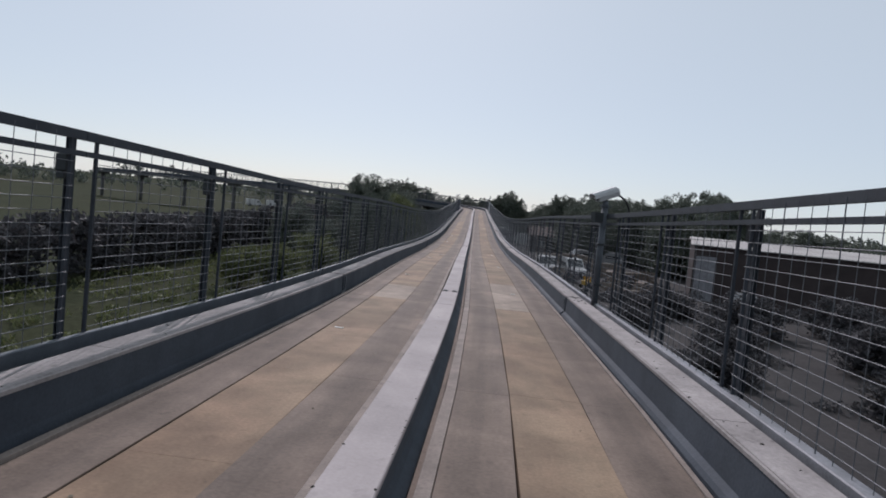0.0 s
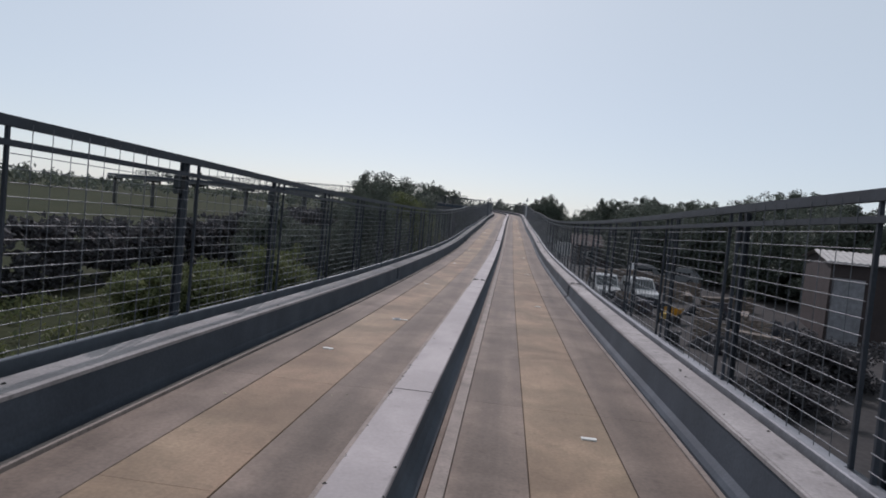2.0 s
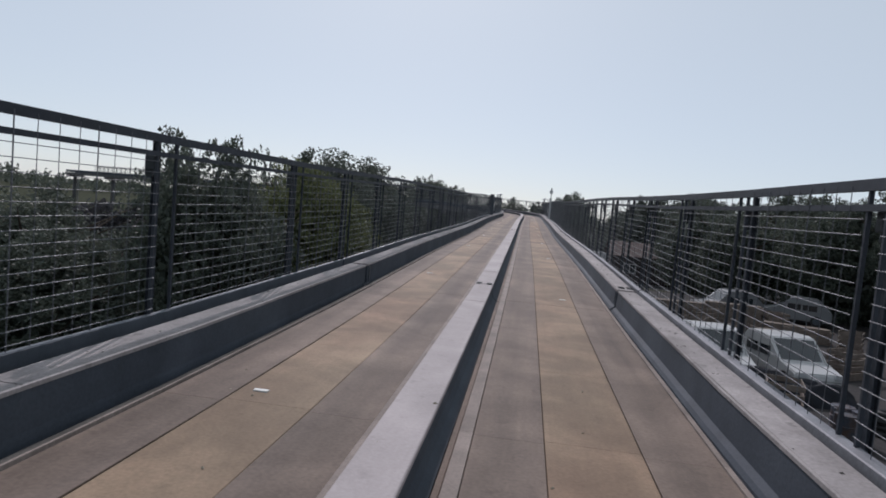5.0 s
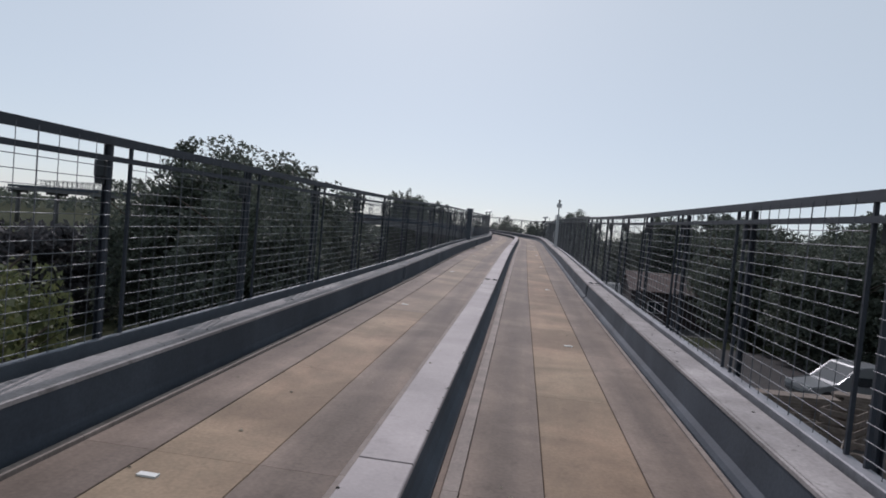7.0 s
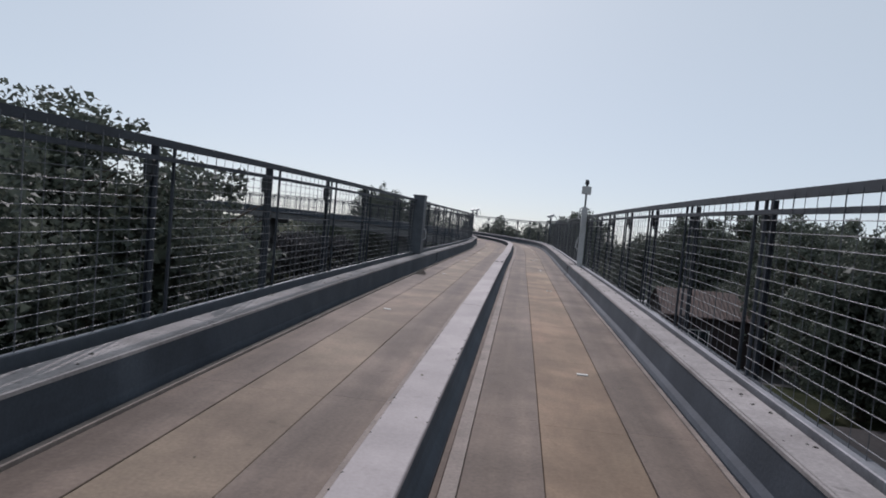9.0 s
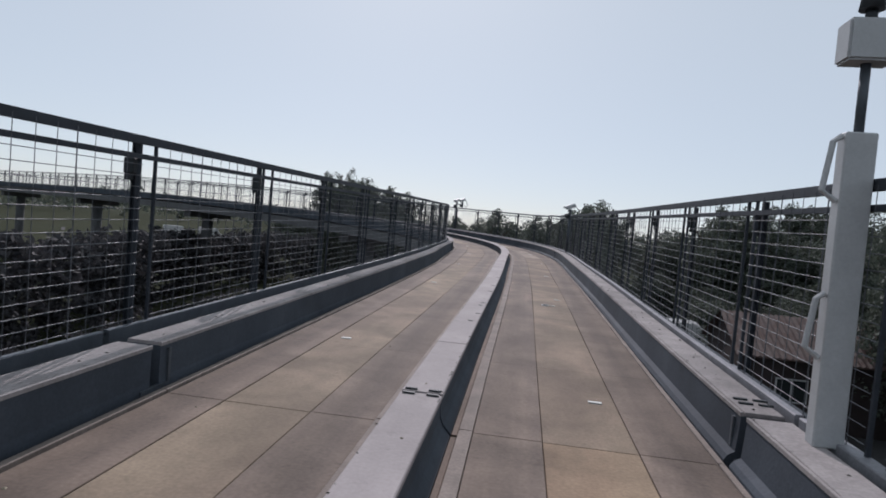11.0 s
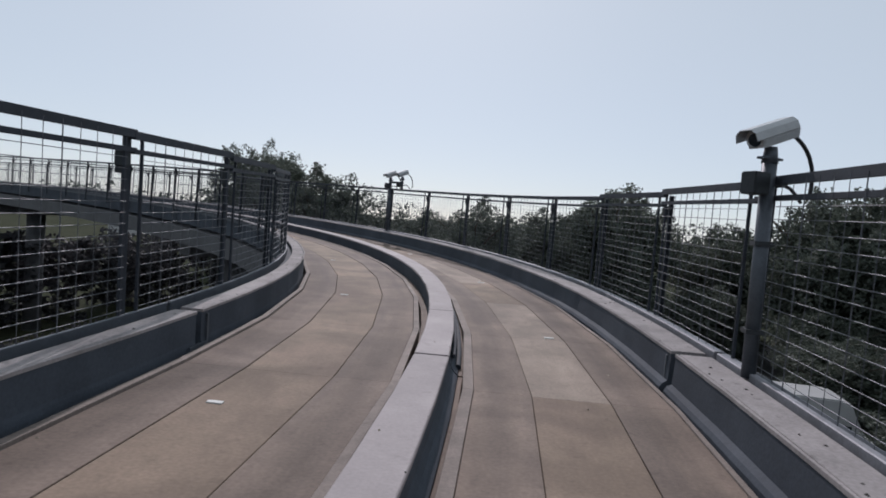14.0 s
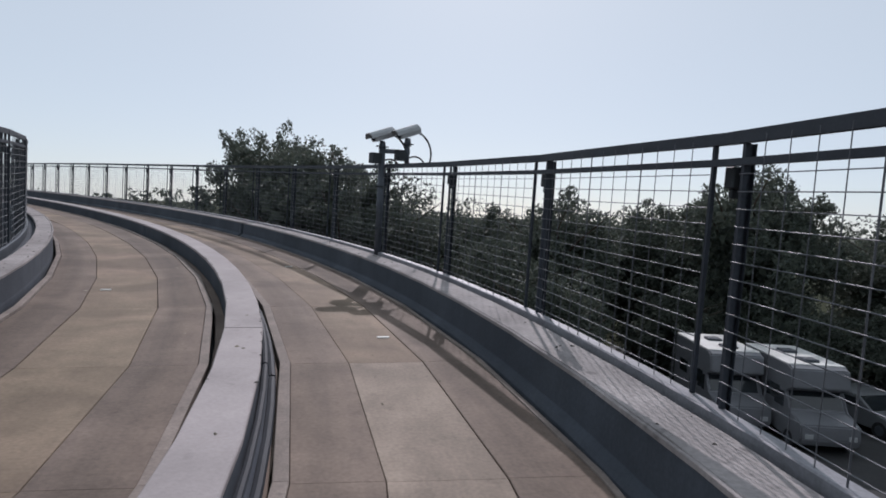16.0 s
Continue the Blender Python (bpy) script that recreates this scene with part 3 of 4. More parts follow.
BESIDE_YARD = (
    (BUSHY, 14.0, 108.0, 4.2, 4.4), (BUSHY, 12.5, 98.0, 3.2, 4.2), (OAKS, 20.3, 100.5, 5.0, 4.8), (BUSHY, 13.6, 89.0, 3.0, 4.4), (OAKS, 20.0, 93.0, 4.8, 5.0),
    (BUSHY, 18.4, 84.0, 3.6, 4.4), (OAKS, 22.5, 82.0, 5.0, 5.0), (BUSHY, 21.0, 73.0, 4.4, 4.6), (OAKS, 28.0, 79.0, 6.0, 5.4), (OAKS, 24.5, 67.0, 4.4, 4.6),
    (OAKS, 34.0, 69.0, 2.2, 5.4), (OAKS, 38.0, 60.0, 1.6, 5.0), (OAKS, 43.0, 52.0, 2.0, 5.2), (OAKS, 48.0, 42.0, 1.8, 5.2), (OAKS, 31.0, 92.0, 6.8, 5.6),
    (OAKS, 28.0, 108.0, 5.2, 5.2), (OAKS, 23.0, 150.0, 7.4, 5.4), (OAKS, 29.0, 156.0, 6.6, 5.0),
)
UNDERGROWTH = (
    (BUSHY, 9.2, 127.0, -1.6, 3.2), (BUSHY, 13.5, 123.0, -1.0, 3.4), (BUSHY, 7.6, 141.0, -0.8, 3.2), (BUSHY, 3.0, 141.5, -1.0, 3.0), (BUSHY, 16.0, 127.5, -0.4, 3.6),
    (BUSHY, -2.4, 142.0, -0.8, 3.0), (BUSHY, 11.0, 133.5, -1.2, 3.2), (BUSHY, 8.4, 118.5, -2.4, 2.6), (BUSHY, 16.5, 110.5, -0.6, 3.4), (BUSHY, 10.4, 116.0, -2.0, 2.6),
)
for kind, x, y, top, r in BEHIND_CURVE + BESIDE_YARD + UNDERGROWTH:
    plant(kind, x, y, top, r, RT, group="tree belt")


def hedge(name, pts, top, width, per_m, size, label, mat=M_LEAF, uneven=0.25):
    """A long clipped mass of leaves along a line of ground points."""
    cs, rs = [], []
    for (x0, y0), (x1, y1) in zip(pts, pts[1:]):
        length = math.hypot(x1 - x0, y1 - y0)
        for _ in range(int(length * per_m)):
            t = rng.uniform()
            nx, ny = -(y1 - y0) / length, (x1 - x0) / length
            o = rng.uniform(-width / 2, width / 2)
            z = rng.uniform(0.0, 1.0) ** 0.7 * (top - GROUND) * (1.0 - 0.6 * uneven + uneven * math.sin(0.5 * t * length + 3 * x0) * rng.uniform(0, 1))
            cs.append((x0 + (x1 - x0) * t + nx * o, y0 + (y1 - y0) * t + ny * o, GROUND + z))
            rs.append(rng.uniform(0.4, 0.9) * (size / 0.25))
    return tagged(new(name, leaf_mesh(name, leaf_cloud(cs, rs, 34, size), mat)), label, "hedge", kind="stuff")


# First two hedges carry the shade of their near side as darker leaves.
hedge("hedge", [(-29, -30), (-27, 10), (-27, 40), (-29, 74)], -1.75, 3.6, 18.0, 0.22, "long hedge across the field, its own shade put into dark leaf colour", M_LEAFDARK, 0.06)
hedge("hedge", [(-24.5, 66), (-27, 84), (-26, 97), (-29.5, 112), (-33, 125), (-33, 141), (-29, 152)], -0.62, 4.2, 20.0, 0.22, "tall dark flat-topped hedge inside the bend of the guideway", M_LEAFDARK, 0.05)
hedge("hedge", [(10, 150), (40, 118), (62, 70), (75, 10), (80, -40)], 0.6, 5.0, 5.0, 0.34, "dark overgrown tree belt closing the yard")

# low growth on the ground beside the guideway
cs = [(rng.uniform(-26, -4), rng.uniform(-8, 75), GROUND + rng.uniform(0.05, 0.3)) for _ in range(900)]
# The paler leaf stands in for the sun on this strip.
weeds = tagged(new("weeds", leaf_mesh("weeds", leaf_cloud(cs, rng.uniform(0.3, 0.9, len(cs)), 26, 0.14, 0.5, 1.2), M_LEAF2)), "low weeds and nettles on rough ground", "weeds", kind="stuff")

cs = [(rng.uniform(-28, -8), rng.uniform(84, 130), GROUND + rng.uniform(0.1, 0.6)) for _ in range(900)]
scrub = tagged(new("scrub", leaf_mesh("scrub", leaf_cloud(cs, rng.uniform(0.4, 1.2, len(cs)), 26, 0.16, 0.5, 0.8), M_LEAFDARK)), "low dark scrub among rough grass inside the bend", "scrub", kind="stuff")

# woods on the skyline
cs, rs = [], []
for k in range(2600):
    a = rng.uniform(-1.75, 1.95)
    d = rng.uniform(300, 420)
    h = 4.5 + 3.5 * math.sin(7 * a) * math.sin(17 * a + 1) + rng.uniform(0, 4)
    cs.append((-math.sin(a) * d, 60 + math.cos(a) * d, GROUND + rng.uniform(0.2, 1) * (h + 2.5)))
    rs.append(rng.uniform(1.5, 3.2))
far_woods = tagged(new("far_woods", leaf_mesh("far_woods", leaf_cloud(cs, rs, 14, 1.1), M_LEAF)), "distant line of dark woods on the skyline", "woods", kind="stuff")

# ---------------------------------------------------------------- masts on the guideway
M_CAMPAINT = surface("pale_enamel", (0.42, 0.43, 0.44), 0.4, vary=0.05, scale=8, fine=60, bump=0.03)
M_RUBBER = surface("black_rubber", (0.03, 0.03, 0.032), 0.6, vary=0.1, scale=8, fine=60, bump=0.03)
M_GLASS_DARK = surface("dark_glass", (0.02, 0.025, 0.03), 0.08, vary=0.02, scale=8, fine=60, bump=0, spec=0.8)


def tube(bm, pts, r, sides=8):
    """One bent round bar through the points, closed at both ends."""
    pts = [Vector(p) for p in pts]
    side, rings = None, []
    for i, p in enumerate(pts):
        ax = (pts[min(i + 1, len(pts) - 1)] - pts[max(i - 1, 0)]).normalized()
        side = (side if side else ax.orthogonal()) - ax * ax.dot(side if side else ax.orthogonal())
        side.normalize()
        up = ax.cross(side)
        rings.append([bm.verts.new(p + (side * math.cos(2 * math.pi * k / sides) + up * math.sin(2 * math.pi * k / sides)) * r) for k in range(sides)])
    for a, b in zip(rings, rings[1:]):
        for k in range(sides):
            bm.faces.new((a[k], a[(k + 1) % sides], b[(k + 1) % sides], b[k]))
    bm.faces.new(rings[0][::-1])
    bm.faces.new(rings[-1])


def camera_head(parent, m):
    """A security camera with its rounded housing, hood, window and cable; it looks along -x of m."""
    bm = bmesh.new()
    prof = [(-0.07, -0.075), (0.07, -0.075), (0.085, -0.02), (0.075, 0.045), (0.045, 0.075), (-0.045, 0.075), (-0.075, 0.045), (-0.085, -0.02)]
    rings = [[bm.verts.new(m @ Vector((x, y * k, z * k))) for y, z in prof] for x, k in ((-0.2, 0.9), (-0.18, 1.0), (0.2, 1.0), (0.235, 0.8))]
    for a, b in zip(rings, rings[1:]):
        for i in range(8):
            bm.faces.new((a[i], a[(i + 1) % 8], b[(i + 1) % 8], b[i]))
    bm.faces.new(rings[0][::-1])
    bm.faces.new(rings[-1])
    housing = part("camera_housing", bm, M_CAMPAINT, parent, "pale enamelled camera housing")
    bm = bmesh.new()
    hood = [(-0.1, -0.0), (-0.09, 0.06), (-0.05, 0.092), (0.05, 0.092), (0.09, 0.06), (0.1, 0.0)]
    inner = [(y * 0.95, z - 0.006) for y, z in hood]
    for x0, x1 in ((-0.29, 0.19),):
        r = [[bm.verts.new(m @ Vector((x, y, z))) for y, z in hood + inner[::-1]] for x in (x0, x1)]
        for i in range(12):
            bm.faces.new((r[0][i], r[0][(i + 1) % 12], r[1][(i + 1) % 12], r[1][i]))
        bm.faces.new(r[0][::-1])
        bm.faces.new(r[1])
    part("sunshield", bm, M_CAMPAINT, housing)
    bm = bmesh.new()
    rod(bm, m @ Vector((-0.199, 0, -0.005)), m @ Vector((-0.208, 0, -0.005)), 0.045, 0.045, 16)
    part("lens_window", bm, M_GLASS_DARK, housing, "dark glass lens window")


def cctv_mast(s, heads, face, arm_turn=0.0, drop=0.0):
    """Steel mast clamped inside the fence with one or two security cameras, junction boxes and cables."""
    base = at(s, 2.2, RIGHT_TOP) - Vector((0, 0, drop))
    mast = thing("security_camera_mast", "grey steel mast with %s pale security camera%s clamped to the fence" % (("one", "") if heads == 1 else ("two", "s")), "camera mast", "camera masts")
    bm = bmesh.new()
    rod(bm, base + Vector((0, 0, drop - 0.005)), base + Vector((0, 0, 1.68)), 0.048, 0.048, 14)
    pole = part("pole", bm, M_GALV, mast)
    for z in (0.5, 1.1):
        bm = bmesh.new()
        box(bm, -0.06, 0.06, -0.06, 0.06, z, z + 0.03, Matrix.Translation(base))
        part("clamp_band", bm, M_DARKST, mast)
    rot = Matrix.Rotation(face, 4, 'Z')
    for k in range(heads):
        across = Matrix.Rotation(arm_turn, 4, 'Z')
        off = across @ Vector((0.36 * k, 0, 0))
        p = base + off + Vector((0, 0, 0.06 * k))
        if k:
            bm = bmesh.new()
            box(bm, 0.0, 0.4, -0.03, 0.03, 1.6, 1.66, Matrix.Translation(base) @ across)
            rod(bm, p + Vector((0, 0, 1.38)), p + Vector((0, 0, 1.72)), 0.035, 0.035, 12)
            part("arm", bm, M_GALV, mast)
        bm = bmesh.new()
        rod(bm, p + Vector((0, 0, 1.66)), p + Vector((0, 0, 1.77)), 0.055, 0.04, 12)
        box(bm, -0.09, 0.09, -0.03, 0.03, 1.685, 1.7, Matrix.Translation(p) @ rot)
        part("swivel", bm, M_GALV, mast)
        bm = bmesh.new()
        box(bm, -0.19, -0.045, -0.06, 0.06, 1.44, 1.59, Matrix.Translation(p) @ rot)
        bmesh.ops.bevel(bm, geom=bm.edges[:], offset=0.008, segments=2, affect='EDGES')
        part("junction_box", bm, M_DARKST, mast)
        m = Matrix.Translation(p + Vector((0, 0, 1.86))) @ rot @ Matrix.Rotation(radians(-20), 4, 'Y') @ Matrix.Scale(0.86, 4)
        camera_head(mast, m)
        bm = bmesh.new()
        tail = m @ Vector((0.2, 0, -0.05))
        side = rot @ Vector((1, 0, 0))
        arc = [tail + side * (0.27 * math.sin(t * 1.9)) * 1.0 + Vector((0, 0, -0.42 * t ** 1.6)) for t in np.linspace(0, 1, 9)]
        tube(bm, arc, 0.014)
        part("cable", bm, M_RUBBER, mast, "black flexible cable conduit")
        bm = bmesh.new()
        arc2 = [p + Vector((0, 0, 1.5)) + side * (0.05 + 0.3 * t) + Vector((0, 0, 0.06 * math.sin(3.1 * t) - 0.08 * t)) for t in np.linspace(0, 1, 6)]
        tube(bm, arc2, 0.012)
        part("cable", bm, M_RUBBER, mast, "black flexible cable conduit")
    return mast


cctv_mast(7.9, 1, radians(26), drop=0.2)
cctv_mast(102.85, 1, radians(34), drop=0.2)
cctv_mast(116.75, 2, radians(58), radians(22), 0.14)

# beacon post at the right fence and the pillar opposite
sb = at(83.8, 2.16, RIGHT_TOP)
beacon = thing("beacon_post", "pale steel post with a small white box and sensor on top", "signal post")
bm = bmesh.new()
box(bm, -0.075, 0.075, -0.05, 0.05, -0.005, 1.6, Matrix.Translation(sb))
bmesh.ops.bevel(bm, geom=bm.edges[:], offset=0.008, segments=1, affect='EDGES')
part("column", bm, M_CAMPAINT, beacon)
bm = bmesh.new()
rod(bm, sb + Vector((0, 0, 1.6)), sb + Vector((0, 0, 1.95)), 0.025)
part("stem", bm, M_GALV, beacon)
bm = bmesh.new()
box(bm, -0.12, 0.12, -0.08, 0.08, 1.95, 2.16, Matrix.Translation(sb))
bmesh.ops.bevel(bm, geom=bm.edges[:], offset=0.012, segments=2, affect='EDGES')
part("control_box", bm, M_CAMPAINT, beacon)
bm = bmesh.new()
rod(bm, sb + Vector((0, 0, 2.16)), sb + Vector((0, 0, 2.22)), 0.03, 0.03)
rod(bm, sb + Vector((0, 0, 2.22)), sb + Vector((0, 0, 2.34)), 0.06, 0.045, 12)
part("sensor", bm, M_DARKST, beacon, "dark rounded sensor head")
for z in (0.45, 1.25):
    bm = bmesh.new()
    tube(bm, [sb + Vector((-0.08, -0.02, z)), sb + Vector((-0.15, -0.02, z + 0.05)), sb + Vector((-0.12, -0.02, z + 0.3)), sb + Vector((-0.08, -0.02, z + 0.33))], 0.016)
    part("handle", bm, M_CAMPAINT, beacon)
lp = along(82.6, -2.12, LEFT_TOP)
pillar = thing("fence_pillar", "wide grey steel pillar standing between fence bays", "pillar")
bm = bmesh.new()
box(bm, -0.14, 0.14, -0.2, 0.2, -0.005, 1.47, lp)
bmesh.ops.bevel(bm, geom=bm.edges[:], offset=0.01, segments=1, affect='EDGES')
part("casing", bm, M_GALV, pillar)
bm = bmesh.new()
box(bm, -0.155, 0.155, -0.215, 0.215, 1.47, 1.5, lp)
part("cap", bm, M_GALV, pillar)
bm = bmesh.new()
tube(bm, [lp @ Vector((0.14, 0.1, 0.35)), lp @ Vector((0.2, 0.1, 0.4)), lp @ Vector((0.2, 0.1, 0.6)), lp @ Vector((0.14, 0.1, 0.65))], 0.014)
part("handle", bm, M_CAMPAINT, pillar)

# ---------------------------------------------------------------- small things of the guideway
for s, u, z in [(v, 1.19, 0) for v in (10.9, 17.9, 25.1, 32.3, 39.5, 46.6, 53.5, 60.1, 66.3, 72.5, 79.4, 85.2, 91.4, 96.0, 100.4, 105.0, 109.1, 113.4, 117.6)] + [(v - (0.3 if v > 105 else 0.45 if v > 99 else 0.05 if v > 80 else 0.28), -1.17 if v > 99 else -1.14, 0) for v in (5.9, 13.0, 20.0, 27.3, 34.1, 41.2, 48.4, 55.8, 62.3, 68.5, 75.2, 81.0, 86.5, 92.3, 97.3, 102.6, 107.2, 111.6, 116.0)]:
    m = along(s, u, z)
    bm = bmesh.new()
    box(bm, -0.05, 0.05, -0.02, 0.02, -0.006, 0.006, m)
    o = part("marker_plate", bm, M_WHITE, None)
    tagged(o, "small white position marker plate fixed to the lane", "marker plate", "lane markers")

for s in SPANS[1:]:
    for du, dy in ((-0.075, -0.05), (0.075, -0.05), (-0.075, 0.05), (0.075, 0.05)):
        if 100 < s < 125:
            break
        m = along(s, du, CENTRE_TOP)
        bm = bmesh.new()
        box(bm, -0.038, 0.038, dy - 0.011, dy + 0.011, -0.01, 0.012, m)
        part("joint_bar", bm, M_DARKST, centre)
    if s < 10:
        for k in range(6):
            m = along(s + 0.12 - 0.17 * k, RIGHT_WALL + 0.1 + 0.07 * (k % 2), RIGHT_TOP)
            bm = bmesh.new()
            rod(bm, m @ Vector((0, 0, -0.01)), m @ Vector((0, 0, 0.009)), 0.017, 0.015, 8)
            part("bolt", bm, M_DARKST, right_wall)
    elif not 100 < s < 125:
        for du, dy in ((-0.06, -0.05), (0.06, -0.05), (-0.06, 0.05), (0.06, 0.05)):
            m = along(s + 0.3, RIGHT_WALL + 0.15 + du, RIGHT_TOP)
            bm = bmesh.new()
            box(bm, -0.042, 0.042, dy - 0.011, dy + 0.011, -0.01, 0.012, m)
            part("joint_bar", bm, M_DARKST, right_wall)
    for wall, u, sgn, base, top in ((right_wall, RIGHT_WALL, -1, 0.0, RIGHT_TOP), (left_wall, LEFT_WALL, 1, 0.0, LEFT_TOP)):
        m = along(s, u, base)
        bm = bmesh.new()
        box(bm, -0.012 if sgn > 0 else -0.018, 0.018 if sgn > 0 else 0.012, -0.16, 0.16, 0.0, 0.035, m)
        box(bm, -0.012 if sgn > 0 else -0.018, 0.018 if sgn > 0 else 0.012, 0.13, 0.16, 0.035, top - base - 0.05, m)
        part("joint_bracket", bm, M_GALV, wall, "bent steel bracket over the wall joint")

# ---------------------------------------------------------------- yard and vehicles on the right
M_EARTH = surface("yard_earth", (0.04, 0.036, 0.036), 0.95, vary=0.25, scale=0.35, fine=6, tint=(0.026, 0.025, 0.026), bump=0.5)
M_ASPH = surface("asphalt", (0.06, 0.06, 0.062), 0.9, vary=0.2, scale=0.5, fine=25, bump=0.3)
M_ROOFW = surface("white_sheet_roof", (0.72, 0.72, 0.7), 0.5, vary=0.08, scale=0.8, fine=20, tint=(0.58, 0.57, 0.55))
M_BROWN = surface("brown_cladding", (0.05, 0.039, 0.039), 0.8, vary=0.15, scale=0.8, fine=20)
M_WEATHERED = surface("weathered_sheet_roof", (0.4, 0.385, 0.37), 0.6, vary=0.12, scale=0.8, fine=20, tint=(0.27, 0.25, 0.24), stretch=(0.5, 2, 1))
M_RUST = surface("rusty_sheet", (0.09, 0.057, 0.05), 0.8, vary=0.2, scale=2.5, fine=25, tint=(0.13, 0.105, 0.1))
M_BRICK = surface("brickwork", (0.2, 0.095, 0.065), 0.9, vary=0.2, scale=1.5, fine=18, tint=(0.15, 0.08, 0.06))
M_TILE = surface("roof_tile", (0.12, 0.085, 0.07), 0.85, vary=0.2, scale=2, fine=15)
M_VANW = surface("white_coachwork", (0.42, 0.42, 0.42), 0.3, vary=0.03, scale=2, fine=40, bump=0)
M_VANG = surface("grey_coachwork", (0.2, 0.21, 0.22), 0.3, 0.3, vary=0.03, scale=2, fine=40, bump=0)
# Body grey stands in for the shade on the motorhomes' sides.
M_VANB = surface("shaded_grey_coachwork", (0.17, 0.175, 0.19), 0.4, vary=0.05, scale=2, fine=40, bump=0)
M_YELLOW = surface("yellow_machine_paint", (0.42, 0.27, 0.05), 0.45, vary=0.1, scale=4, fine=40)
M_TIMBER = surface("weathered_timber", (0.17, 0.14, 0.12), 0.85, vary=0.2, scale=4, fine=40, island=0.2)

bm = bmesh.new()
YARD = -4.6
box(bm, 3.4, 60, -30, 92, GROUND - 0.2, YARD)
yard = tagged(part("yard", bm, M_EARTH, None), "bare brown earth yard beside the guideway", "yard", kind="structure")
bm = bmesh.new()
TERRACE = GROUND
box(bm, -8, 34, 104, 126, GROUND - 0.2, GROUND + 0.006)
box(bm, -6, 34, 126, 149, GROUND - 0.2, TERRACE + 0.006)
lot = tagged(part("car_park", bm, M_ASPH, None), "dark asphalt car park among the trees", "car park", kind="structure")


def gabled(name, label, category, x, y, turn, w, d, eave, ridge, wall_mat, roof_mat, windows, ribs=0.35):
    """A building with walls, a pitched roof of ribbed sheets or tiles, windows and a door."""
    b = thing(name, label, category, m=Matrix.Translation((x, y, GROUND)) @ Matrix.Rotation(turn, 4, 'Z'))
    bm = bmesh.new()
    v = [bm.verts.new(p) for p in ((0, 0, 0), (w, 0, 0), (w, d, 0), (0, d, 0), (0, 0, eave), (w, 0, eave), (w, d, eave), (0, d, eave), (0, d / 2, ridge), (w, d / 2, ridge))]
    for f in ((0, 1, 5, 4), (2, 3, 7, 6), (1, 2, 6, 9, 5), (3, 0, 4, 8, 7)):
        bm.faces.new([v[i] for i in f])
    part("wall", bm, wall_mat, b)
    for sgn in (0, 1):
        bm = bmesh.new()
        slope = Vector((0, d / 2 + 0.35, (ridge - eave) * (1 + 0.7 / d)))
        n = int((w + 0.6) / ribs)
        prof = []
        for i in range(n * 2 + 1):
            prof.append((-0.3 + (w + 0.6) * i / (2 * n), 0.05 if i % 2 else 0.0))
        lo = [bm.verts.new((px, -0.35, eave - (ridge - eave) * 0.7 / d + 0.05 + pz)) for px, pz in prof]
        hi = [bm.verts.new((px, d / 2, ridge + 0.06 + pz)) for px, pz in prof]
        lo2 = [bm.verts.new((px, -0.35, eave - (ridge - eave) * 0.7 / d)) for px, pz in prof]
        hi2 = [bm.verts.new((px, d / 2, ridge)) for px, pz in prof]
        for i in range(2 * n):
            bm.faces.new((lo[i], lo[i + 1], hi[i + 1], hi[i]))
            bm.faces.new((lo2[i + 1], lo2[i], hi2[i], hi2[i + 1]))
            bm.faces.new((lo2[i], lo2[i + 1], lo[i + 1], lo[i]))
        if sgn:
            for q in bm.verts:
                q.co = Vector((w - q.co.x, d - q.co.y, q.co.z))
        part("roof_slope", bm, roof_mat, b)
    for wx, wz, ww, wh in windows:
        bm = bmesh.new()
        for x0, x1, z0, z1 in ((wx - 0.06, wx + ww + 0.06, wz - 0.06, wz), (wx - 0.06, wx + ww + 0.06, wz + wh, wz + wh + 0.06), (wx - 0.06, wx, wz, wz + wh), (wx + ww, wx + ww + 0.06, wz, wz + wh), (wx + ww / 2 - 0.03, wx + ww / 2 + 0.03, wz, wz + wh)):
            box(bm, x0, x1, -0.05, 0.03, z0, z1)
        win = part("window", bm, M_VANW, b)
        bm = bmesh.new()
        box(bm, wx, wx + ww, -0.02, -0.004, wz, wz + wh)
        part("pane", bm, M_GLASS_DARK, win)
    return b


workshop = gabled("workshop", "long brown clad workshop with a weathered pale corrugated roof", "workshop", 16.6, 51.6, radians(-14), 20, 9, 5.6, 6.1, M_BROWN, M_WEATHERED, [])
bm = bmesh.new()
box(bm, 0.2, 1.7, -0.08, -0.004, 0.9, 4.7)
sliding_door = part("sliding_door", bm, M_RAIL, workshop, "pale ribbed sliding door")
for k in range(6):
    bm = bmesh.new()
    box(bm, 0.24 + 0.25 * k, 0.3 + 0.25 * k, -0.1, -0.08, 0.95, 4.65)
    part("rib", bm, M_RAIL, sliding_door)
gabled("lean_to_shed", "low shed under a rusty corrugated roof", "shed", 5.5, 108.5, radians(2), 7.2, 5.0, 3.15, 4.5, M_BROWN, M_RUST, [(1.5, 1.2, 1.2, 0.9)], 0.26)
gabled("brick_house", "dark red brick house half hidden by trees", "house", 15.0, 148.0, radians(-35), 14, 9, 5.4, 8.2, M_BRICK, M_TILE, [(1.5, 1.0, 1.2, 1.3), (5.0, 1.0, 1.2, 1.3), (9.0, 1.0, 1.2, 1.3), (1.5, 3.6, 1.2, 1.2), (5.0, 3.6, 1.2, 1.2), (9.0, 3.6, 1.2, 1.2)], 0.3)


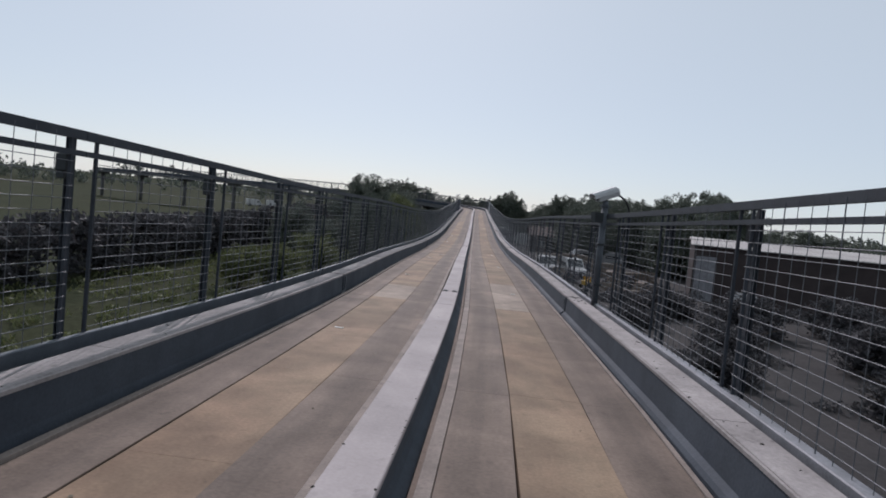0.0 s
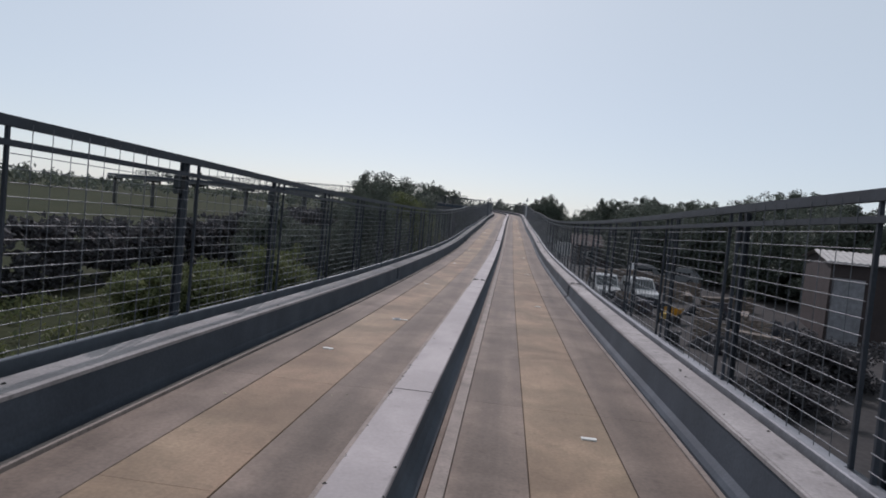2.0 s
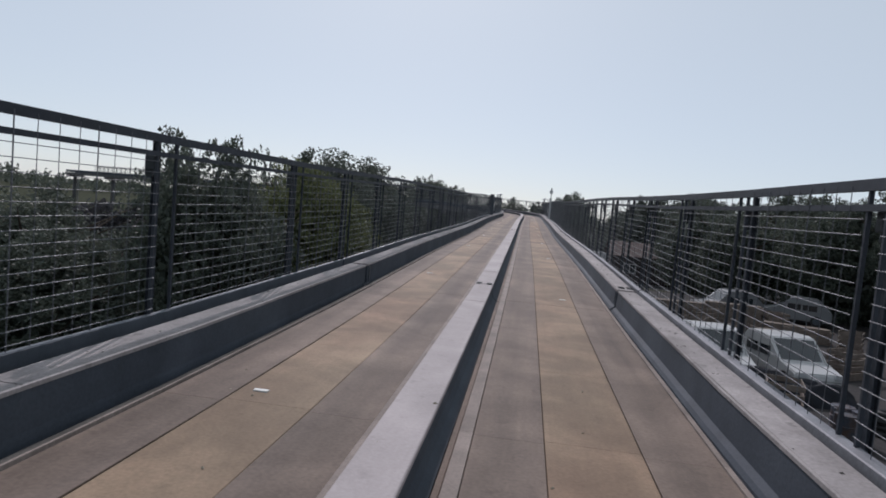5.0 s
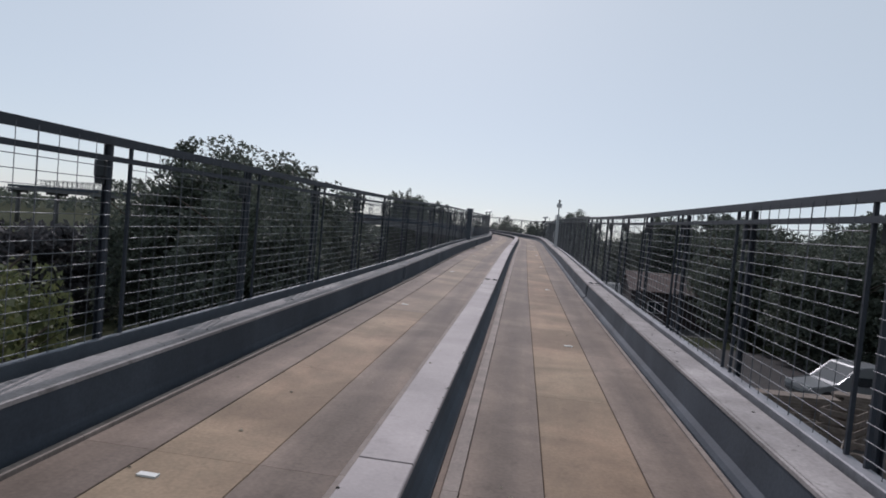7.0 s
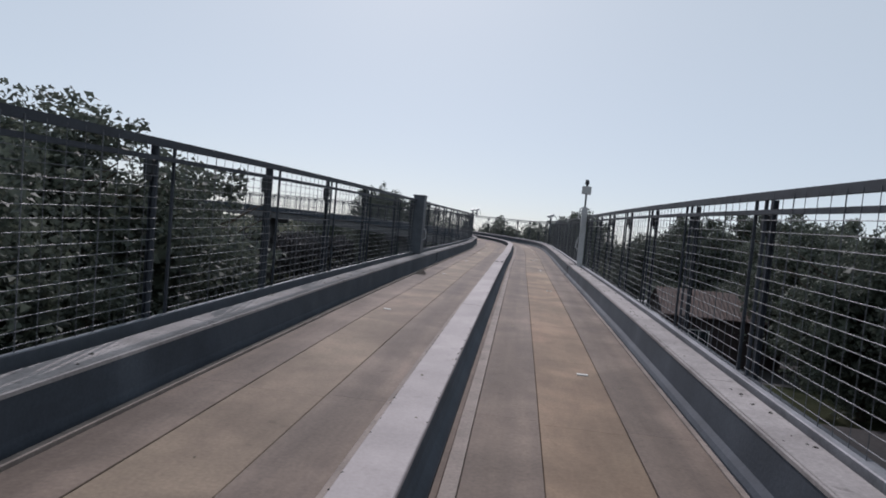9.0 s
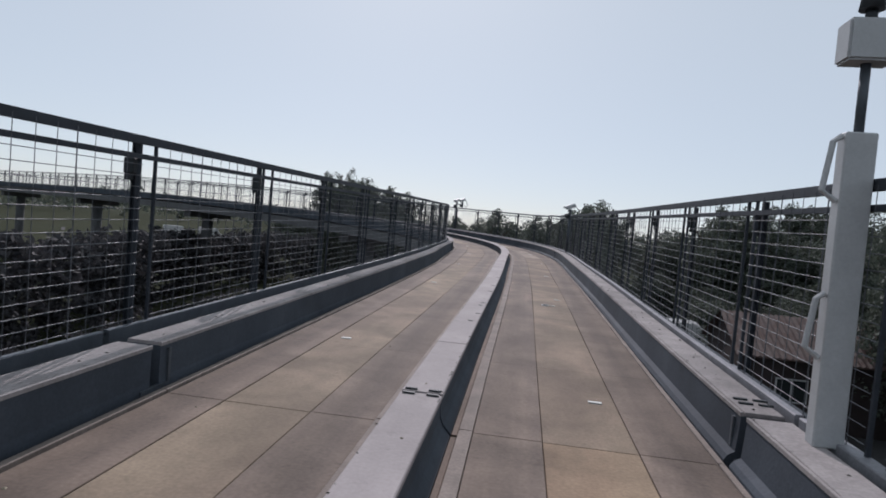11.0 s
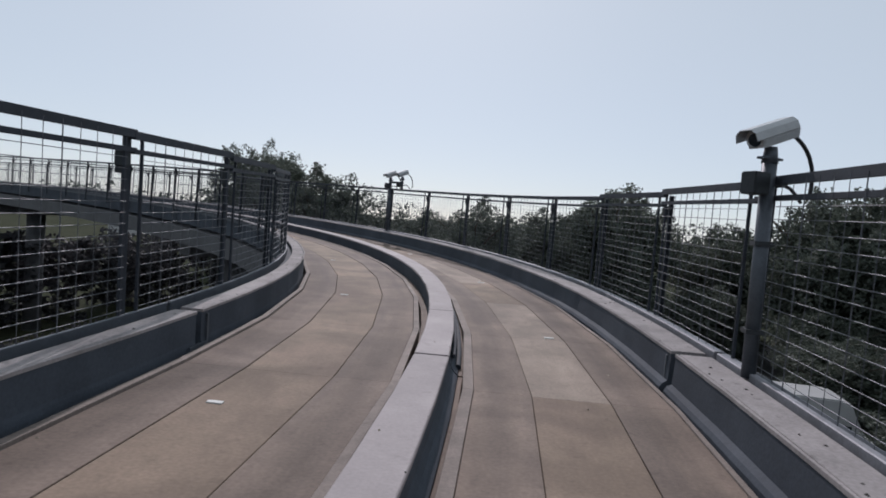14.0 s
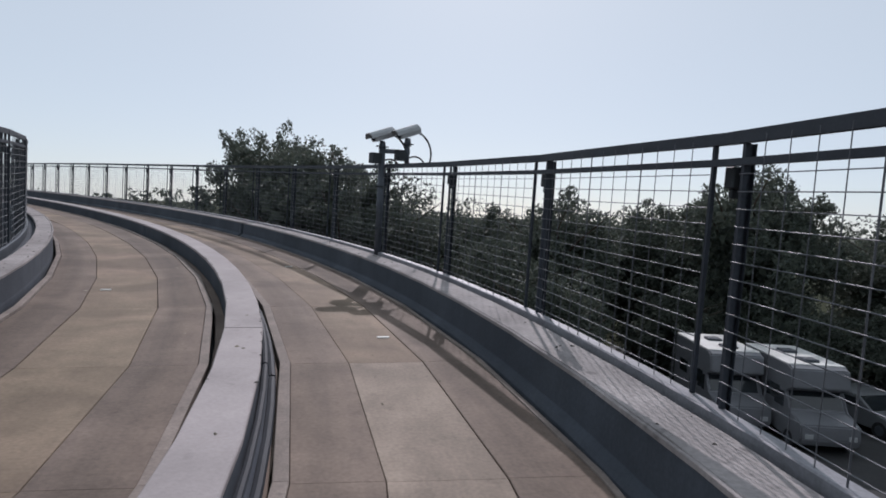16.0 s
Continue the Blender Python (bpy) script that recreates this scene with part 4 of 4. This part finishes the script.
def vehicle(name, label, category, x, y, turn, length, width, height, mat, box_body, group="", base=GROUND):
    """A parked vehicle, its nose along +x: body with eased edges, panes, wheels, lamps."""
    v = thing(name, label, category, group, m=Matrix.Translation((x, y, base + 0.006)) @ Matrix.Rotation(turn, 4, 'Z'))
    L, W, H = length, width, height
    if box_body == 2:      # motorhome: coachbuilt box with overcab
        side = [(-L / 2, 0.35), (L / 2 - 0.1, 0.35), (L / 2, 0.6), (L / 2 - 0.05, 1.1), (L / 2 - 0.95, 1.35), (L / 2 - 1.35, 2.05), (L / 2 - 0.8, 2.2), (L / 2 - 0.95, H - 0.12), (L / 2 - 1.3, H), (-L / 2 + 0.1, H), (-L / 2, H - 0.12)]
    elif box_body == 1:    # panel van
        side = [(-L / 2, 0.3), (L / 2 - 0.1, 0.3), (L / 2, 0.55), (L / 2 - 0.05, 1.0), (L / 2 - 0.75, 1.2), (L / 2 - 1.3, H - 0.08), (L / 2 - 1.6, H), (-L / 2 + 0.12, H), (-L / 2, H - 0.15)]
    else:                  # car
        side = [(-L / 2, 0.3), (L / 2 - 0.1, 0.28), (L / 2, 0.5), (L / 2 - 0.08, 0.75), (L / 2 - 1.1, 0.92), (L / 2 - 1.85, H - 0.05), (L / 2 - 2.3, H), (-L / 2 + 0.8, H - 0.03), (-L / 2 + 0.15, 0.98), (-L / 2, 0.9)]
    bm = bmesh.new()
    a = [bm.verts.new((px, -W / 2, pz)) for px, pz in side]
    b = [bm.verts.new((px, W / 2, pz)) for px, pz in side]
    n = len(side)
    for i in range(n):
        bm.faces.new((a[i], a[(i + 1) % n], b[(i + 1) % n], b[i]))
    bm.faces.new(a[::-1])
    bm.faces.new(b)
    bmesh.ops.bevel(bm, geom=bm.edges[:], offset=0.05, segments=2, affect='EDGES')
    part("body", bm, mat, v)
    for sx in (-1, 1):
        for fx in (-L / 2 + L * 0.2, L / 2 - L * 0.17):
            bm = bmesh.new()
            rod(bm, (fx, sx * (W / 2 - 0.2), 0.33), (fx, sx * (W / 2 + 0.012), 0.33), 0.33, 0.33, 20)
            wheel = part("wheel", bm, M_RUBBER, v)
            bm = bmesh.new()
            rod(bm, (fx, sx * (W / 2 + 0.01), 0.33), (fx, sx * (W / 2 + 0.025), 0.33), 0.2, 0.18, 16)
            part("rim", bm, M_GALV, wheel)
        bm = bmesh.new()
        box(bm, L / 2 - 0.06, L / 2 + 0.012, sx * W * 0.36 - 0.14, sx * W * 0.36 + 0.14, 0.62, 0.78)
        part("headlight", bm, M_CAMPAINT, v)
        panes = {2: [(-L / 2 + 0.7, 1.5, 0.9, 0.55), (-L / 2 + 2.3, 1.5, 1.0, 0.55), (L / 2 - 2.05, 1.35, 0.7, 0.6)], 1: [(L / 2 - 1.95, 1.25, 0.7, 0.5)], 0: [(L / 2 - 2.45, 0.95, 0.75, 0.36), (L / 2 - 3.35, 0.95, 0.8, 0.36)]}[box_body]
        for px, pz, pw, ph in panes:
            bm = bmesh.new()
            y0 = sx * (W / 2 + 0.008)
            box(bm, px, px + pw, min(y0, y0 - sx * 0.02), max(y0, y0 - sx * 0.02), pz, pz + ph)
            part("side_window", bm, M_GLASS_DARK, v)
    i = {2: 4, 1: 4, 0: 4}[box_body]
    p0, p1 = Vector((side[i][0], 0, side[i][1])), Vector((side[i + 1][0], 0, side[i + 1][1]))
    ax = (p1 - p0).normalized()
    nrm = Vector((ax.z, 0, -ax.x))
    bm = bmesh.new()
    q = [p0 + ax * 0.08 + nrm * 0.006, p1 - ax * 0.06 + nrm * 0.006]
    vs = [bm.verts.new((c.x + k.x, s_ * (W / 2 - 0.12), c.z + k.z)) for k in (Vector(), -nrm * 0.02) for c, s_ in ((q[0], -1), (q[0], 1), (q[1], 1), (q[1], -1))]
    for f in ((0, 1, 2, 3), (7, 6, 5, 4), (0, 4, 5, 1), (1, 5, 6, 2), (2, 6, 7, 3), (3, 7, 4, 0)):
        bm.faces.new([vs[k] for k in f])
    part("windscreen", bm, M_GLASS_DARK, v)
    # Roof stays white; the sides' shade is in the body colour alone.
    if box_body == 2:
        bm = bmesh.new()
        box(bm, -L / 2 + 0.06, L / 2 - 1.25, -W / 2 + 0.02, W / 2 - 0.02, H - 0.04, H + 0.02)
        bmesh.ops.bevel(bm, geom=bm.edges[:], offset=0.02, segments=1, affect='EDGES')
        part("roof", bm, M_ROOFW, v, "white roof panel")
        for px in (-L / 2 + 1.2, 0.3):
            bm = bmesh.new()
            box(bm, px, px + 0.6, -0.3, 0.3, H + 0.015, H + 0.12)
            bmesh.ops.bevel(bm, geom=bm.edges[:], offset=0.03, segments=2, affect='EDGES')
            part("roof_vent", bm, M_GALV, v)
    return v


MH = "white-roofed coachbuilt motorhome, its sides' shade coloured in grey, parked beside others below the guideway"
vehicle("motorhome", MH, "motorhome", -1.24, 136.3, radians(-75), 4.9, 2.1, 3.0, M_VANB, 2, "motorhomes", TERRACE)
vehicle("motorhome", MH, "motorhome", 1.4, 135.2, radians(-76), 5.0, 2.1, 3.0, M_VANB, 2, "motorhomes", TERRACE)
vehicle("car", "grey car parked by the motorhomes", "car", 4.6, 137.6, radians(-60), 4.3, 1.78, 1.48, M_VANG, 0, "parked cars", TERRACE)
vehicle("van", "white panel van parked by the shed", "van", 5.6, 122.4, radians(-5), 5.2, 2.0, 2.6, M_VANW, 1, "parked vans")
for x, y, a, mat, hue in ((8.0, 61.9, -78, M_VANW, "white"), (5.4, 62.0, -84, M_VANW, "white"), (10.6, 80.2, 192, M_VANG, "grey"), (14.8, 80.4, 160, M_VANG, "grey")):
    vehicle("car", hue + " car parked among the clutter of the yard", "car", x, y, radians(a), 4.2, 1.76, 1.72, mat, 0, "parked cars", YARD)
vehicle("van", "white van far off across the field", "van", -87, 208, radians(40), 5.4, 2.0, 2.4, M_VANW, 1, "parked vans")
vehicle("van", "white van far off across the field", "van", -82, 214, radians(40), 5.4, 2.0, 2.4, M_VANW, 1, "parked vans")
vehicle("car", "dark grey car parked by the workshop", "car", 19.0, 46.5, radians(70), 4.3, 1.76, 1.46, M_VANG, 0, "parked cars", YARD)

# a small yellow dumper, timber and crates in the yard
dumper = thing("dumper", "small yellow site dumper with a tipping skip", "dumper", m=Matrix.Translation((8.3, 52.2, YARD + 0.004)) @ Matrix.Rotation(radians(60), 4, 'Z') @ Matrix.Scale(0.66, 4))
bm = bmesh.new()
sk = [bm.verts.new(p) for p in ((0.1, -0.5, 0.6), (1.2, -0.5, 0.6), (1.2, 0.5, 0.6), (0.1, 0.5, 0.6), (-0.1, -0.75, 1.35), (1.7, -0.75, 1.25), (1.7, 0.75, 1.25), (-0.1, 0.75, 1.35))]
for f in ((0, 3, 2, 1), (0, 1, 5, 4), (1, 2, 6, 5), (2, 3, 7, 6), (3, 0, 4, 7)):
    bm.faces.new([sk[k] for k in f])
bmesh.ops.solidify(bm, geom=bm.faces[:], thickness=0.03)
part("skip", bm, M_YELLOW, dumper)
bm = bmesh.new()
box(bm, -1.4, 0.1, -0.4, 0.4, 0.4, 0.95)
box(bm, -0.6, -0.2, -0.3, 0.3, 0.95, 1.1)
bmesh.ops.bevel(bm, geom=bm.edges[:], offset=0.03, segments=1, affect='EDGES')
part("chassis", bm, M_YELLOW, dumper)
for fx in (-0.95, 0.75):
    for sy in (-1, 1):
        bm = bmesh.new()
        rod(bm, (fx, sy * 0.42, 0.4), (fx, sy * 0.72, 0.4), 0.4, 0.4, 18)
        part("wheel", bm, M_RUBBER, dumper)
for k, (x, y, a, n) in enumerate(((13.8, 61.6, 20, 9), (11.6, 46.8, -35, 7), (13.6, 56.0, 70, 6), (9.3, 71.2, 10, 6), (12.2, 72.6, -15, 8), (12.4, 66.0, 80, 5), (6.6, 75.0, 8, 12), (9.8, 75.6, -6, 13), (8.6, 72.0, 35, 4))):
    stack = thing("timber_stack", "stack of weathered boards lying in the yard", "timber stack", "timber stacks", m=Matrix.Translation((x, y, YARD + 0.004)) @ Matrix.Rotation(radians(a), 4, 'Z'))
    for i in range(n):
        for j in range(3):
            bm = bmesh.new()
            box(bm, -1.5 + rng.uniform(-0.2, 0.2), 1.5 + rng.uniform(-0.2, 0.2), -0.36 + j * 0.24, -0.14 + j * 0.24, i * 0.1, i * 0.1 + 0.09)
            part("board", bm, M_TIMBER, stack)
for k, (x, y, a) in enumerate(((10.6, 52.5, 10), (11.0, 64.0, 40), (6.2, 56.8, 75), (15.5, 62.0, 30), (9.2, 47.0, 15), (11.2, 69.4, 25), (13.9, 70.4, 60), (8.2, 68.4, 5), (12.0, 48.6, 33), (5.6, 72.2, 20), (7.9, 74.2, 50), (12.0, 75.4, 8), (6.4, 69.6, 64))):
    crate = thing("crate", "open slatted wooden crate standing in the yard", "crate", "crates", m=Matrix.Translation((x, y, YARD + 0.004)) @ Matrix.Rotation(radians(a), 4, 'Z'))
    for z in (0.12, 0.38, 0.64, 0.9):
        for x0, x1, y0, y1 in ((-0.6, 0.6, -0.5, -0.47), (-0.6, 0.6, 0.47, 0.5), (-0.6, -0.57, -0.46, 0.46), (0.57, 0.6, -0.46, 0.46)):
            bm = bmesh.new()
            box(bm, x0, x1, y0, y1, z, z + 0.16)
            part("slat", bm, M_TIMBER, crate)
    bm = bmesh.new()
    box(bm, -0.6, 0.6, -0.5, 0.5, 0.0, 0.11)
    part("base", bm, M_TIMBER, crate)

# drums, tyres and sheeted heaps lying about the yard
M_TARP = surface("dark_sheeting", (0.015, 0.017, 0.023), 0.85, vary=0.2, scale=3, fine=25, bump=0.3)
M_DRUM = surface("drum_paint", (0.05, 0.07, 0.1), 0.5, vary=0.2, scale=4, fine=40, tint=(0.09, 0.06, 0.05), obrand=0.35)


def drum(x, y):
    d = thing("oil_drum", "dull painted steel drum standing in the yard", "oil drum", "oil drums", m=Matrix.Translation((x, y, YARD + 0.004)))
    bm = bmesh.new()
    rings = [[bm.verts.new((r * math.cos(k * math.pi / 9), r * math.sin(k * math.pi / 9), z)) for k in range(18)]
             for z, r in ((0, 0.285), (0.29, 0.285), (0.31, 0.3), (0.33, 0.285), (0.57, 0.285), (0.59, 0.3), (0.61, 0.285), (0.88, 0.285), (0.88, 0.27), (0.866, 0.27))]
    for lo, hi in zip(rings, rings[1:]):
        for k in range(18):
            bm.faces.new((lo[k], lo[(k + 1) % 18], hi[(k + 1) % 18], hi[k]))
    part("shell", bm, M_DRUM, d)
    bm = bmesh.new()
    rod(bm, (0, 0, 0.85), (0, 0, 0.865), 0.28, 0.28, 18)
    rod(bm, (0.17, 0, 0.865), (0.17, 0, 0.885), 0.035, 0.035, 8)
    part("lid", bm, M_DRUM, d)


def sheeted_heap(x, y, turn, length, width, height):
    """A heap under loose sheeting: a sagging, creased dome."""
    h = thing("sheeted_heap", "heap of goods under loose dark sheeting", "heap", "sheeted heaps", m=Matrix.Translation((x, y, YARD + 0.004)) @ Matrix.Rotation(radians(turn), 4, 'Z'))
    bm = bmesh.new()
    n = 18
    rows = []
    for i in range(n + 1):
        row = []
        for j in range(n + 1):
            a, b = 2 * i / n - 1, 2 * j / n - 1
            lift = (1 - abs(a) ** 4) * (1 - abs(b) ** 4)
            wave = noise.noise(Vector((a * 1.6 + x, b * 1.6 + y, 0.3))) + 0.5 * noise.noise(Vector((a * 5 + y, b * 5, 0.7)))
            row.append(bm.verts.new((a * length / 2 * (1 + 0.08 * wave), b * width / 2 * (1 + 0.08 * wave), height * lift * (0.8 + 0.55 * wave))))
        rows.append(row)
    for i in range(n):
        for j in range(n):
            bm.faces.new((rows[i][j], rows[i + 1][j], rows[i + 1][j + 1], rows[i][j + 1]))
    for f in bm.faces:
        f.smooth = True
    part("sheeting", bm, M_TARP, h)


def tyre(x, y, z, tilt):
    bm = bmesh.new()
    ringv = []
    for i in range(20):
        a = 2 * math.pi * i / 20
        ringv.append([bm.verts.new(((0.24 + 0.085 * math.cos(b)) * math.cos(a), (0.24 + 0.085 * math.cos(b)) * math.sin(a), 0.09 + 0.09 * math.sin(b))) for b in (k * math.pi / 4 for k in range(8))])
    for i in range(20):
        for k in range(8):
            bm.faces.new((ringv[i][k], ringv[(i + 1) % 20][k], ringv[(i + 1) % 20][(k + 1) % 8], ringv[i][(k + 1) % 8]))
    o = part("tyre", bm, M_RUBBER, None)
    o.matrix_world = Matrix.Translation((x, y, YARD + 0.004 + z)) @ Matrix.Rotation(radians(tilt), 4, 'Z')
    tagged(o, "old black tyre lying on a pile in the yard", "tyre", "old tyres")


for x, y in ((6.9, 54.4), (7.5, 54.8), (7.2, 55.3), (12.6, 58.2), (13.2, 58.4), (10.0, 69.0), (10.6, 69.3), (5.4, 70.6), (9.6, 49.4), (10.2, 49.9)):
    drum(x, y)
for x, y, a, l_, w_, h_ in ((7.0, 58.9, 8, 4.6, 1.7, 0.95), (6.0, 56.4, 70, 2.4, 1.6, 0.7), (11.6, 57.0, -15, 2.8, 1.8, 0.8), (9.2, 45.0, 35, 2.6, 1.9, 0.8), (14.0, 50.6, 60, 3.0, 2.0, 1.0), (12.6, 42.6, -20, 2.8, 2.0, 0.9)):
    sheeted_heap(x, y, a, l_, w_, h_)
for x, y, n in ((8.6, 56.0, 4), (9.3, 56.3, 3), (12.0, 52.6, 5), (6.4, 66.8, 3), (7.0, 44.8, 4)):
    for k in range(n):
        tyre(x + 0.04 * math.sin(9 * k), y + 0.04 * math.cos(7 * k), 0.18 * k, 25 * k)

# piers under the guideway
for s in SPANS[2:]:
    p = at(s, 0, -0.76)
    pier = thing("bridge_pier", "round concrete pier with a crosshead under the deck", "bridge pier", "guideway piers")
    bm = bmesh.new()
    rod(bm, Vector((p.x, p.y, GROUND - 0.1)), p - Vector((0, 0, 0.5)), 0.45, 0.45, 20)
    part("column", bm, M_GIRD, pier)
    bm = bmesh.new()
    box(bm, -1.9, 1.9, -0.45, 0.45, -0.5, -0.0, along(s, 0, -0.76))
    part("crosshead", bm, M_GIRD, pier)

# ---------------------------------------------------------------- wear and litter
def bits(name, spots, lo, hi, mat, label, parent=None):
    """Small flat irregular flakes at the given stations."""
    verts, faces = [], []
    for s_, u, z in spots:
        m = along(s_, u, z)
        r = rng.uniform(lo, hi)
        k = len(verts)
        n = 6
        el = rng.uniform(0.4, 1.0)
        tw = rng.uniform(0, 3.14)
        for i in range(n):
            a = 2 * math.pi * i / n
            q = r * rng.uniform(0.6, 1.2)
            x, y = q * math.cos(a) * el, q * math.sin(a)
            verts.append(m @ Vector((x * math.cos(tw) - y * math.sin(tw), x * math.sin(tw) + y * math.cos(tw), 0.0)))
        verts.append(m @ Vector((0, 0, r * 0.5)))
        faces += [(k + i, k + (i + 1) % n, k + n) for i in range(n)]
    o = new(name, mesh(name, verts, faces, mat))
    if parent:
        o.parent = parent
        o["label"] = label
        o["kind"] = "stuff"
    else:
        tagged(o, label, name, kind="stuff")
    return o


M_GRIT = surface("grit", (0.06, 0.055, 0.05), 0.9, vary=0.2, scale=20, fine=80)
M_LEAFLITTER = surface("leaf_litter", (0.3, 0.26, 0.2), 0.9, vary=0.2, scale=20, fine=80, island=0.4)
seal = []
s_ = -3.0
while s_ < 126:
    s_ += rng.exponential(0.16)
    if math.sin(s_ * 0.9) + rng.normal() * 0.6 > 0.1:
        seal.append((s_, 0.124 + rng.normal() * 0.004, CENTRE_TOP))
    if math.sin(s_ * 0.7 + 2) + rng.normal() * 0.6 > 0.2:
        seal.append((s_ + 0.05, -0.125 + rng.normal() * 0.003, CENTRE_TOP))
bits("sealant", seal, 0.004, 0.014, M_GRIT, "crumbling dark sealant along the capping edge", centre)
bits("grit", [(rng.uniform(-3, 125), rng.uniform(RIGHT_WALL + 0.02, RIGHT_WALL + 0.25), RIGHT_TOP) for _ in range(420)] + [(rng.uniform(-3, 125), LEFT_WALL - rng.uniform(0.02, 0.25), LEFT_TOP) for _ in range(200)], 0.006, 0.02, M_GRIT, "dark grit and dirt crumbs on the copings")
bits("leaf_litter", [(rng.uniform(-3, 120), rng.choice([rng.uniform(0.4, 1.75), rng.uniform(-1.65, -0.4)]), 0.001) for _ in range(260)] + [(rng.uniform(-3, 122), rng.uniform(-0.1, 0.11), CENTRE_TOP + 0.001) for _ in range(60)], 0.006, 0.018, M_LEAFLITTER, "scattered dry leaf crumbs on the lanes")

# dark slots where the capping is pinned
for s_, u in ((87.05, 0.05), (87.6, 0.09), (88.3, 0.06), (88.55, 0.08), (89.9, 0.09), (90.75, 0.09), (92.3, 0.08)):
    bm = bmesh.new()
    box(bm, -0.03, 0.03, -0.012, 0.012, -0.008, 0.005, along(s_, u, CENTRE_TOP))
    part("pin", bm, M_DARKST, centre)
# round access covers in the lanes
for s_, u in ((22.0, -0.86), (90.53, 0.965)):
    m = along(s_, u, 0.0)
    cover = thing("access_cover", "small round metal access cover with a pale rim", "access cover", "access covers")
    bm = bmesh.new()
    rod(bm, m @ Vector((0, 0, -0.01)), m @ Vector((0, 0, 0.01)), 0.066, 0.062, 20)
    part("rim", bm, M_CAMPAINT, cover)
    bm = bmesh.new()
    rod(bm, m @ Vector((0, 0, 0.0)), m @ Vector((0, 0, 0.018)), 0.045, 0.04, 20)
    part("lid", bm, M_DARKST, cover, "dark worn metal lid")
    bm = bmesh.new()
    box(bm, 0.07, 0.15, -0.014, 0.014, -0.006, 0.006, m)
    part("marker_tab", bm, M_WHITE, cover)
# conduits lying between the centre wall and the edge strip through the bend
for u, z, r in ((0.15, 0.075, 0.02), (0.195, -0.015, 0.026)):
    ring8 = [(u + r * math.cos(a * math.pi / 4), z + r * math.sin(a * math.pi / 4)) for a in range(8)]
    for a, b in ((103.6, 108.0), (108.03, 112.4), (112.43, 116.8), (116.83, 121.2)):
        sweep("conduit", ring8, a, b, M_POST, centre, "grey cable conduit beside the centre wall", step=0.5)
# sensor boxes on the centre wall in the bend
for s_, z in ((106.6, 0.1), (108.85, 0.1)):
    m = along(s_, 0.15, z)
    bm = bmesh.new()
    box(bm, -0.034, 0.016, -0.03, 0.03, -0.03, 0.03, m)
    bmesh.ops.bevel(bm, geom=bm.edges[:], offset=0.008, segments=1, affect='EDGES')
    tagged(part("sensor_box", bm, M_WHITE, None), "small white sensor box fixed to the centre wall", "sensor box", "sensor boxes")
